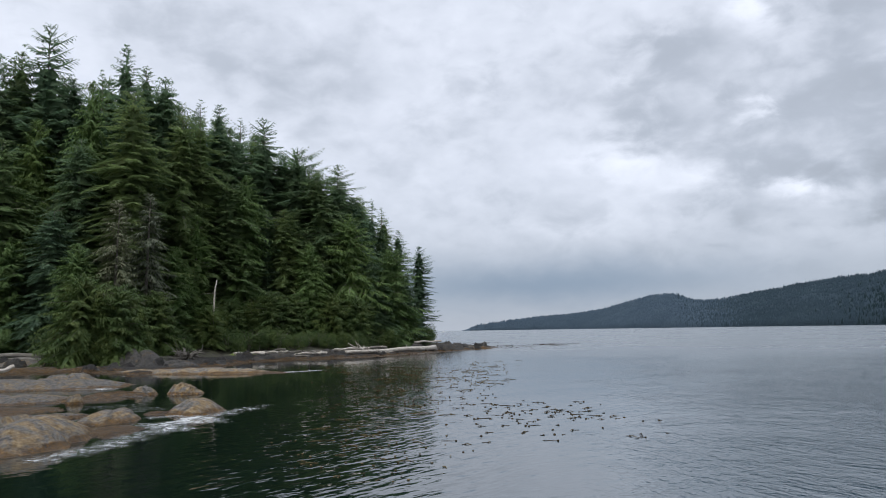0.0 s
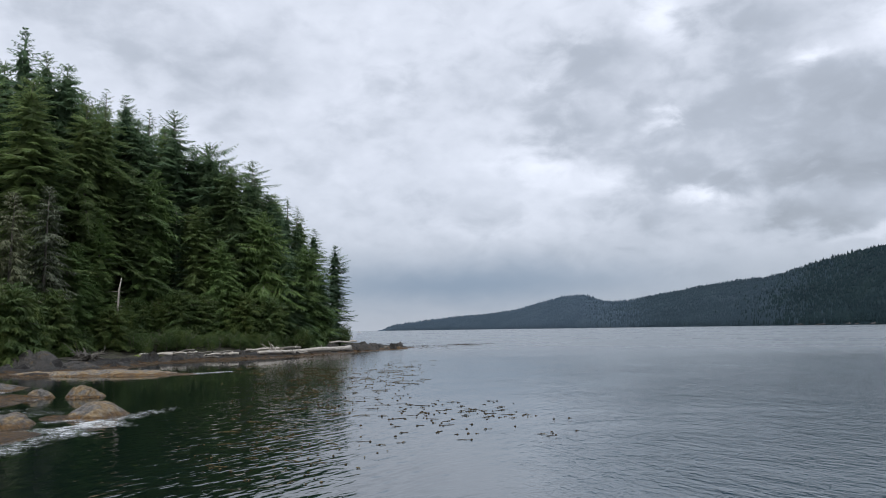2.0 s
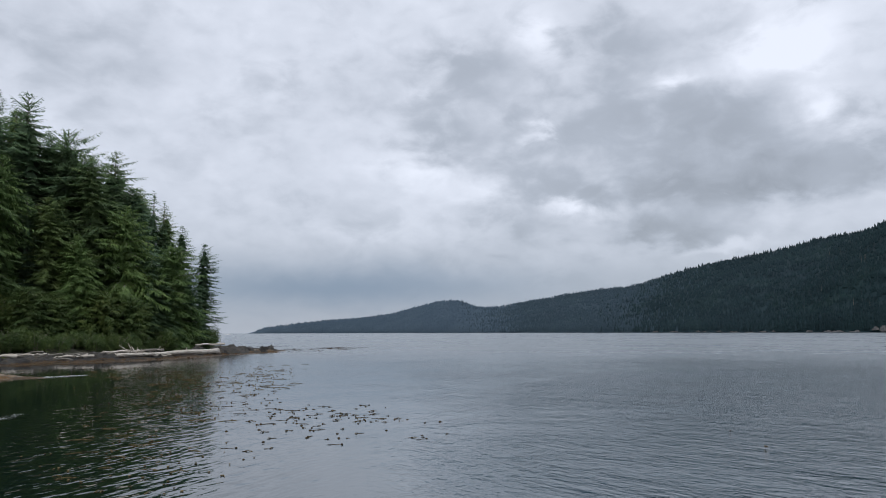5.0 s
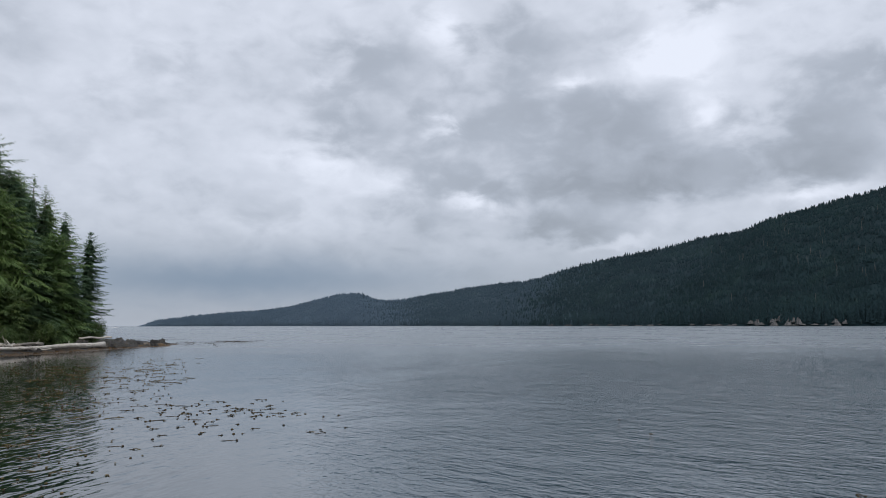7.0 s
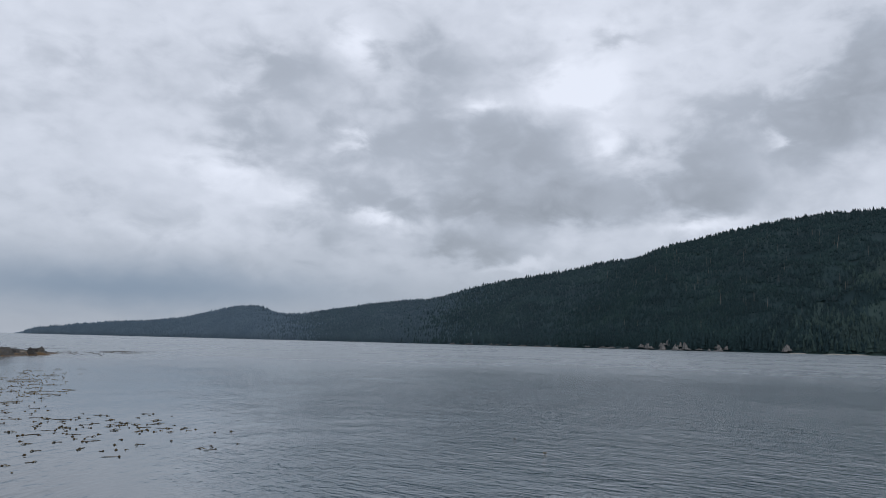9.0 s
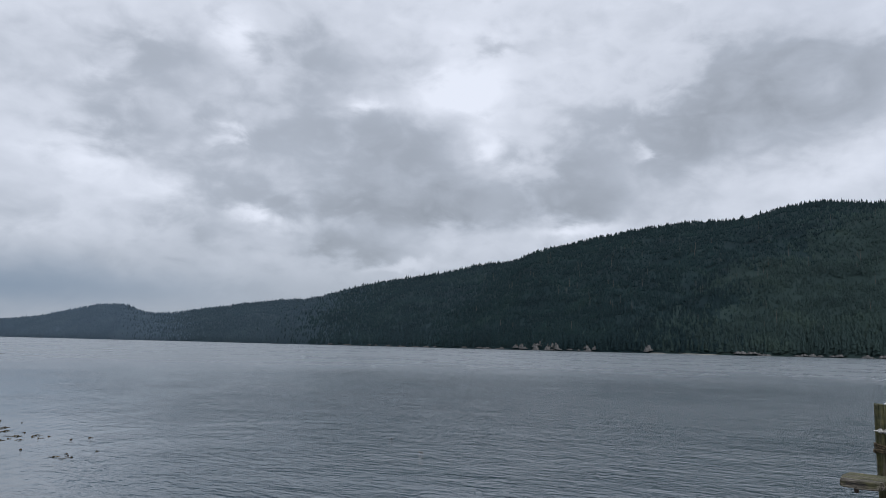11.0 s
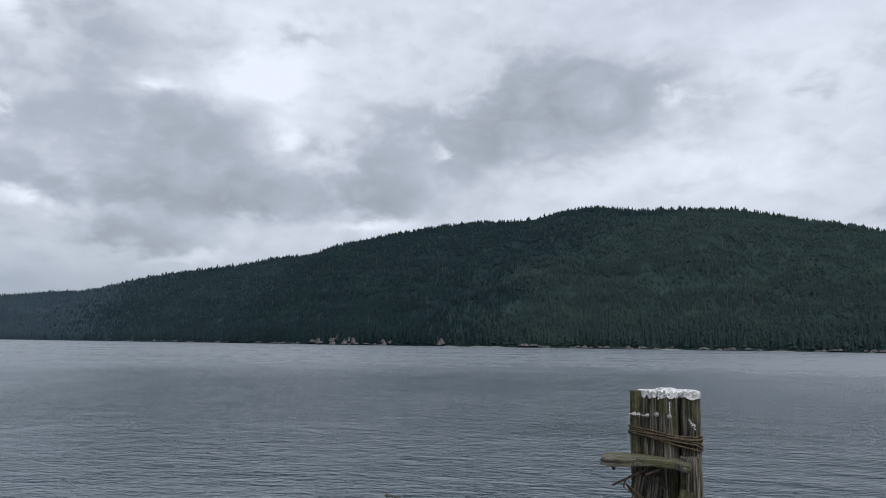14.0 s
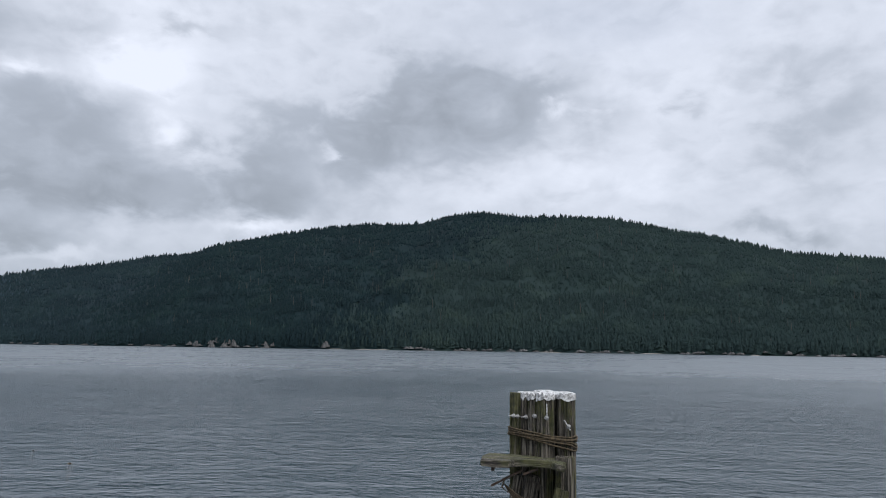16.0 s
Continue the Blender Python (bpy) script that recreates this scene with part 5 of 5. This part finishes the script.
# ---- the mooring dolphin: old timber piles bound with wire rope ----
def make_pile_wood(name, along, green):
    m, t, b = material(name)
    geo = t.nodes.new("ShaderNodeNewGeometry")
    sp = t.nodes.new("ShaderNodeSeparateXYZ")
    t.links.new(geo.outputs["Position"], sp.inputs[0])
    info = t.nodes.new("ShaderNodeObjectInfo")
    grain = tex_noise(t, 1.0, 6.0, 0.62, scaled(t, *(1.6 if k == along else 30 for k in range(3))))
    stain = tex_noise(t, 1.0, 4.0, 0.6, scaled(t, *(1.1 if k == along else 5 for k in range(3))))
    col = ramp_of(t, grain, (0.3, (0.008, 0.007, 0.005)), (0.85, (0.25, 0.225, 0.185)), (0.5, (0.07, 0.06, 0.045)))
    moss = ramp_of(t, tex_noise(t, 8.0, 4.0), (0.25, (0.03, 0.038, 0.008)), (0.75, (0.1, 0.1, 0.03)))
    f = math_of(t, "MULTIPLY", ramp_of(t, math_of(t, "ADD", stain, math_of(t, "MULTIPLY", info.outputs["Random"], 0.4)), (0.85 - green, (0, 0, 0)), (1.2 - green, (1, 1, 1))), 0.75)
    t.links.new(mix_of(t, f, col, moss), b.inputs["Base Color"])
    b.inputs["Roughness"].default_value = 0.88
    t.links.new(bump_of(t, grain, 1.0, 0.045), b.inputs["Normal"])
    return m


m_pile = make_pile_wood("weathered_pile_timber", 2, 0.0)
m_mossy = make_pile_wood("mossy_pile_timber", 2, 0.4)
m_board = make_pile_wood("mossy_plank", 0, 0.25)


def metal(name, a, b_, rough, metallic):
    m, t, b = material(name)
    n = tex_noise(t, 25.0, 5.0)
    t.links.new(ramp_of(t, n, (0.3, a), (0.7, b_)), b.inputs["Base Color"])
    b.inputs["Roughness"].default_value, b.inputs["Metallic"].default_value = rough, metallic
    t.links.new(bump_of(t, n, 0.4, 0.004), b.inputs["Normal"])
    return m


m_wire = metal("rusty_wire_rope", (0.035, 0.026, 0.015), (0.105, 0.078, 0.044), 0.8, 0.3)
m_bolt = metal("galvanised_bolts", (0.2, 0.2, 0.2), (0.42, 0.42, 0.41), 0.6, 0.4)
m_rust = metal("rusted_iron", (0.03, 0.023, 0.019), (0.09, 0.06, 0.045), 0.85, 0.3)
m_cap = metal("chalky_white_cap_sheet", (0.2, 0.2, 0.195), (0.58, 0.58, 0.57), 0.6, 0.0)

DAZ = 74.38
DX, DY = bearing(DAZ, 13.4)
dolphin = new("mooring_dolphin")
dolphin.matrix_world = pose(DX, DY, -0.045, 0, 0, -DAZ)
tagged(dolphin, "cluster of weathered timber piles bound with rusty wire rope", "mooring post")


def pile(r, top, seed, split=0.18):
    """A round pile, checked and grooved along the grain, from under water to its sawn top."""
    rng = np.random.RandomState(seed)
    n, levels = 44, 14
    groove = [1 - (split * rng.rand() ** 3 + (0.16 if rng.rand() < 0.16 else 0)) for _ in range(n)]
    verts, faces = [], []
    for j in range(levels + 1):
        z = -1.5 + (top + 1.5) * j / levels
        for k in range(n):
            th = 2 * math.pi * k / n
            rr = r * groove[k] * (1 + 0.05 * noise.noise((math.cos(th) * 2 + seed, math.sin(th) * 2, z * 0.9))) * (1.05 - 0.03 * j / levels)
            verts.append((rr * math.cos(th), rr * math.sin(th), z + (rng.uniform(-0.02, 0.01) if j == levels else 0)))
    for j in range(levels):
        for k in range(n):
            q = (k + 1) % n
            faces.append((j * n + k, j * n + q, (j + 1) * n + q, (j + 1) * n + k))
    c = len(verts)
    verts.append((0, 0, top - 0.015))
    faces += [(levels * n + k, levels * n + (k + 1) % n, c) for k in range(n)]
    return mesh_of("pile_timber", verts, faces, m_pile)


def cap(r, top, seed, drop=0.13):
    """A white sheet folded down over the head of a pile, torn along its lower edge."""
    rng = np.random.RandomState(seed)
    n = 26
    outer, low = [], []
    hang = [drop * rng.uniform(0.3, 1.35) for _ in range(n)]
    for k in range(n):
        th = 2 * math.pi * k / n
        e = 1.03 + 0.09 * rng.rand()
        outer.append((r * e * math.cos(th), r * e * math.sin(th), top + rng.uniform(-0.02, 0.035)))
        low.append((r * (e + 0.05) * math.cos(th), r * (e + 0.05) * math.sin(th), top - 0.5 * (hang[k] + hang[k - 1])))
    inner = [(x * 0.96, y * 0.96, z - 0.002) for x, y, z in low]
    verts = outer + low + inner + [(0, 0, top + 0.04)]
    faces = []
    for k in range(n):
        q = (k + 1) % n
        faces += [(k, q, 3 * n), (k, n + k, n + q, q), (n + k, 2 * n + k, 2 * n + q, n + q)]
    return mesh_of("cap", verts, faces, m_cap)


def under(name, me, x, y, z=0.0, rx=0, ry=0, rz=0, label="", parent=None):
    ob = part(name, me, parent or dolphin, label)
    ob.matrix_basis = pose(x, y, z, rx, ry, rz)
    return ob


# across, away, radius, top, capped
PILES = [(-0.47, 0.02, 0.125, 3.30, 0), (-0.315, -0.1, 0.075, 3.29, 1), (-0.165, -0.15, 0.105, 3.30, 1), (0.05, -0.2, 0.16, 3.30, 1), (0.40, -0.13, 0.17, 3.30, 1),
         (-0.3, 0.3, 0.16, 3.27, 1), (0.02, 0.2, 0.17, 3.31, 1), (0.36, 0.25, 0.17, 3.29, 1), (0.05, 0.55, 0.16, 3.26, 1), (-0.3, 0.62, 0.15, 3.2, 0), (0.38, 0.58, 0.15, 3.22, 1)]
for i, (x, y, r, top, capped) in enumerate(PILES):
    p = under("pile_timber", pile(r, top, 70 + i), x, y, 0, 0, 0, 37 * i)
    if i == 0:
        p.data.materials[0] = m_mossy
    if capped:
        under("cap", cap(r, top, 90 + i, 0.11 if y < 0 else 0.06), 0, 0, label="chalky white sheet cap", parent=p)
# the lower outer piles and broken timbers below the step
under("pile_timber", pile(0.165, 2.26, 101), 0.37, -0.42, 0, 0, 0, 10, "shorter outer pile")


def beam(lx, ly, lz, seed, mat, name, chip=0.02):
    """A squared timber along z, worn and out of true, with bevelled edges."""
    bm = bmesh.new()
    bmesh.ops.create_cube(bm, size=1.0)
    bmesh.ops.scale(bm, vec=(lx, ly, lz), verts=bm.verts)
    bmesh.ops.bevel(bm, geom=bm.edges[:], offset=min(lx, ly, lz) * 0.12, segments=2, affect="EDGES")
    longest = [e for e in bm.edges if e.calc_length() > 0.5 * max(lx, ly, lz)]
    bmesh.ops.subdivide_edges(bm, edges=longest, cuts=9, use_grid_fill=True)
    for v in bm.verts:
        v.co += Vector((noise.noise(v.co * 3 + Vector((seed, 0, 0))), noise.noise(v.co * 3 + Vector((0, seed, 0))), noise.noise(v.co * 3 + Vector((0, 0, seed))))) * chip
    me = bpy.data.meshes.new(name)
    bm.to_mesh(me)
    bm.free()
    me.materials.append(mat)
    return me


def broken_board(thick):
    """A thick plank seen end on: its front edge broken away along the middle, its right end ragged."""
    outline = [(-0.7, -0.4), (-0.45, -0.43), (-0.22, -0.41), (-0.14, -0.2), (0.1, -0.17), (0.34, -0.22), (0.46, -0.2), (0.56, -0.36), (0.7, -0.4), (0.66, -0.22), (0.72, -0.05), (0.64, 0.12), (0.69, 0.3), (0.6, 0.4), (-0.66, 0.4), (-0.72, 0.0)]
    bm = bmesh.new()
    low = [bm.verts.new((x, y, -thick / 2)) for x, y in outline]
    face = bm.faces.new(low)
    up = bmesh.ops.extrude_face_region(bm, geom=[face])
    bmesh.ops.translate(bm, vec=(0, 0, thick), verts=[v for v in up["geom"] if isinstance(v, bmesh.types.BMVert)])
    bmesh.ops.recalc_face_normals(bm, faces=bm.faces[:])
    bmesh.ops.bevel(bm, geom=bm.edges[:], offset=0.012, segments=2, affect="EDGES")
    for v in bm.verts:
        v.co.z += 0.02 * noise.noise(v.co * 2.2) - 0.025 * max(0.0, v.co.x - 0.3)
    me = bpy.data.meshes.new("step_board")
    bm.to_mesh(me)
    bm.free()
    me.materials.append(m_board)
    return me


board = under("step_board", broken_board(0.11), -0.32, -0.56, 2.175, 1, 1, -3, "thick mossy plank fixed across the piles")
under("bolt_head", mesh_of("bolt_head", *tube([(0, 0, 0.02), (0, 0, -0.05)], [0.035, 0.03], 8), m_rust), -0.5, -0.3, -0.08, label="rusted bolt head", parent=board)
under("timber", beam(0.26, 0.2, 2.6, 7, m_pile, "timber", 0.05), -0.36, -0.42, 0.65, -4, 9, 14, "split grey timber")
under("timber", beam(0.14, 0.12, 2.2, 8, m_pile, "timber", 0.04), -0.62, -0.38, 0.85, 0, 10, 0, "leaning timber")
under("timber", beam(0.08, 0.06, 1.6, 9, m_pile, "timber", 0.01), -0.02, -0.5, 0.95, 0, 0, 0, "narrow batten")
under("timber", beam(0.24, 0.07, 1.6, 10, m_mossy, "timber", 0.03), 0.13, -0.58, 0.95, 0, 14, 0, "mossy leaning board")


def hoop(z, sag, seed, grow=0.0, r=0.016):
    """A turn of wire rope round the piles, a little slack."""
    rng = np.random.RandomState(seed)
    n = 56
    hull = []
    for k in range(n):
        th = 2 * math.pi * k / n
        best = max((x * math.cos(th) + y * math.sin(th) + rr) for x, y, rr, top, c in PILES)
        hull.append(best)
    pts = []
    for k in range(n + 1):
        th = 2 * math.pi * (k % n) / n
        s = hull[k % n]
        g = (hull[(k + 1) % n] - hull[(k - 1) % n]) / (4 * math.pi / n)
        x, y = s * math.cos(th) - g * math.sin(th), s * math.sin(th) + g * math.cos(th)
        pts.append((x * (1 + grow), y * (1 + grow), z - sag * x - 0.02 * math.sin(3 * th + seed) + rng.uniform(-0.006, 0.006)))
    return mesh_of("wire_rope", *tube(pts, [r] * len(pts), 6), m_wire, True)


for k, (z, sag, grow) in enumerate(((2.62, 0.10, 0.02), (2.585, 0.14, 0.03), (2.54, 0.17, 0.02), (2.50, 0.16, 0.04), (2.46, 0.2, 0.03), (2.56, 0.05, 0.05))):
    under("wire_rope", hoop(z, sag, k, grow), 0, 0)


def bolt(length, seed):
    rod = tube([(0, 0.12, 0), (0, -length, 0)], [0.012, 0.012], 7)
    washer = tube([(0, -0.01, 0), (0, -0.03, 0)], [0.04, 0.04], 12)
    nut = tube([(0, -0.03, 0), (0, -0.06, 0)], [0.026, 0.024], 6)
    return mesh_of("bolt", *joined([rod, washer, nut]), m_bolt)


for k, (x, y, z, L, rx, rz) in enumerate(((-0.50, -0.1, 2.9, 0.12, 0, -60), (-0.43, -0.1, 2.89, 0.14, 0, -55), (-0.28, -0.18, 2.89, 0.13, 0, -50), (-0.145, -0.26, 2.92, 0.09, 0, 0), (0.065, -0.36, 2.9, 0.10, 0, 0), (0.44, -0.3, 2.76, 0.12, 0, 10))):
    under("bolt", bolt(L, k), x, y, z, rx, 0, rz, "galvanised bolt with a washer")
under("rod", mesh_of("rod", *tube([(0, 0, 0), (-0.1, -0.06, 0.17)], [0.014, 0.012], 6), m_cap), 0.47, -0.33, 2.7, label="pale bent rod")
under("rod", mesh_of("rod", *tube([(0, 0, 0), (0, -0.01, 0.22)], [0.012, 0.01], 6), m_cap), 0.07, -0.37, 2.92, label="pale rod")
under("rod", mesh_of("rod", *tube([(0, 0, 0), (-0.52, -0.12, -0.26)], [0.02, 0.02], 7), m_rust), -0.35, -0.6, 2.04, label="rusted iron rod")
under("rod", mesh_of("rod", *tube([(0, 0, 0), (0.24, -0.02, 0.1)], [0.022, 0.02], 7), m_rust), -0.33, -0.68, 1.98, label="rusted iron rod")
for k in range(4):
    under("wire_rope", mesh_of("wire_rope", *tube([(-0.66 + 0.02 * k, -0.52, 1.78 - 0.035 * k), (-0.45, -0.62, 1.64 - 0.03 * k), (-0.1, -0.62, 1.42 - 0.02 * k), (0.3, -0.6, 1.1)], [0.014] * 4, 6), m_wire, True), 0, 0)
under("wire_rope", mesh_of("wire_rope", *tube([(-0.66, -0.5, 1.85), (-0.7, -0.56, 1.74), (-0.6, -0.58, 1.66), (-0.56, -0.5, 1.78)], [0.015] * 4, 6), m_wire, True), 0, 0)


# ---- a small white boat far out beyond the point ----
def build_boat():
    root = new("motorboat")
    root.matrix_world = Matrix.Translation((*bearing(0.05, 1400), 0.0)) @ pose(0, 0, 0, 0, 0, 12)
    white, t, b = material("white_hull_paint")
    t.links.new(ramp_of(t, tex_noise(t, 1.5, 4.0), (0.2, (0.62, 0.64, 0.66)), (0.8, (0.8, 0.8, 0.8))), b.inputs["Base Color"])
    b.inputs["Roughness"].default_value = 0.4
    glass, t2, b2 = material("dark_cabin_glass")
    b2.inputs["Base Color"].default_value, b2.inputs["Roughness"].default_value = (0.02, 0.025, 0.03, 1), 0.1
    stations = [(-4.5, 1.3, 0.9), (-2.0, 1.45, 0.95), (1.0, 1.4, 1.1), (3.2, 0.9, 1.35), (4.7, 0.05, 1.6)]
    verts, faces = [], []
    for x, w, top in stations:
        verts += [(x, -w, top), (x * 0.96, -w * 0.7, -0.3), (x * 0.96, w * 0.7, -0.3), (x, w, top)]
    for i in range(len(stations) - 1):
        a, c = 4 * i, 4 * i + 4
        faces += [(a + k, c + k, c + k + 1, a + k + 1) for k in range(3)] + [(a + 3, c + 3, c, a)]
    faces += [(0, 1, 2, 3), (16, 19, 18, 17)]
    part("hull", mesh_of("hull", verts, faces, white), root)
    for nm, lx, ly, z0, z1, mat in (("cabin", 2.4, 1.9, 1.0, 1.9, white), ("windows", 2.45, 1.95, 1.9, 2.3, glass), ("cabin_roof", 2.7, 2.1, 2.3, 2.42, white)):
        box = [(x * lx / 2 * (1 - 0.12 * (q > 0)) - 0.2, y * ly / 2 * (1 - 0.08 * (q > 0)), (z0, z1)[q]) for q in (0, 1) for x, y in ((-1, -1), (1, -1), (1, 1), (-1, 1))]
        part(nm, mesh_of(nm, box, [(3, 2, 1, 0), (4, 5, 6, 7), (0, 1, 5, 4), (1, 2, 6, 5), (2, 3, 7, 6), (3, 0, 4, 7)], mat), root)
    tagged(root, "small white motorboat far out on the open water", "boat")


build_boat()
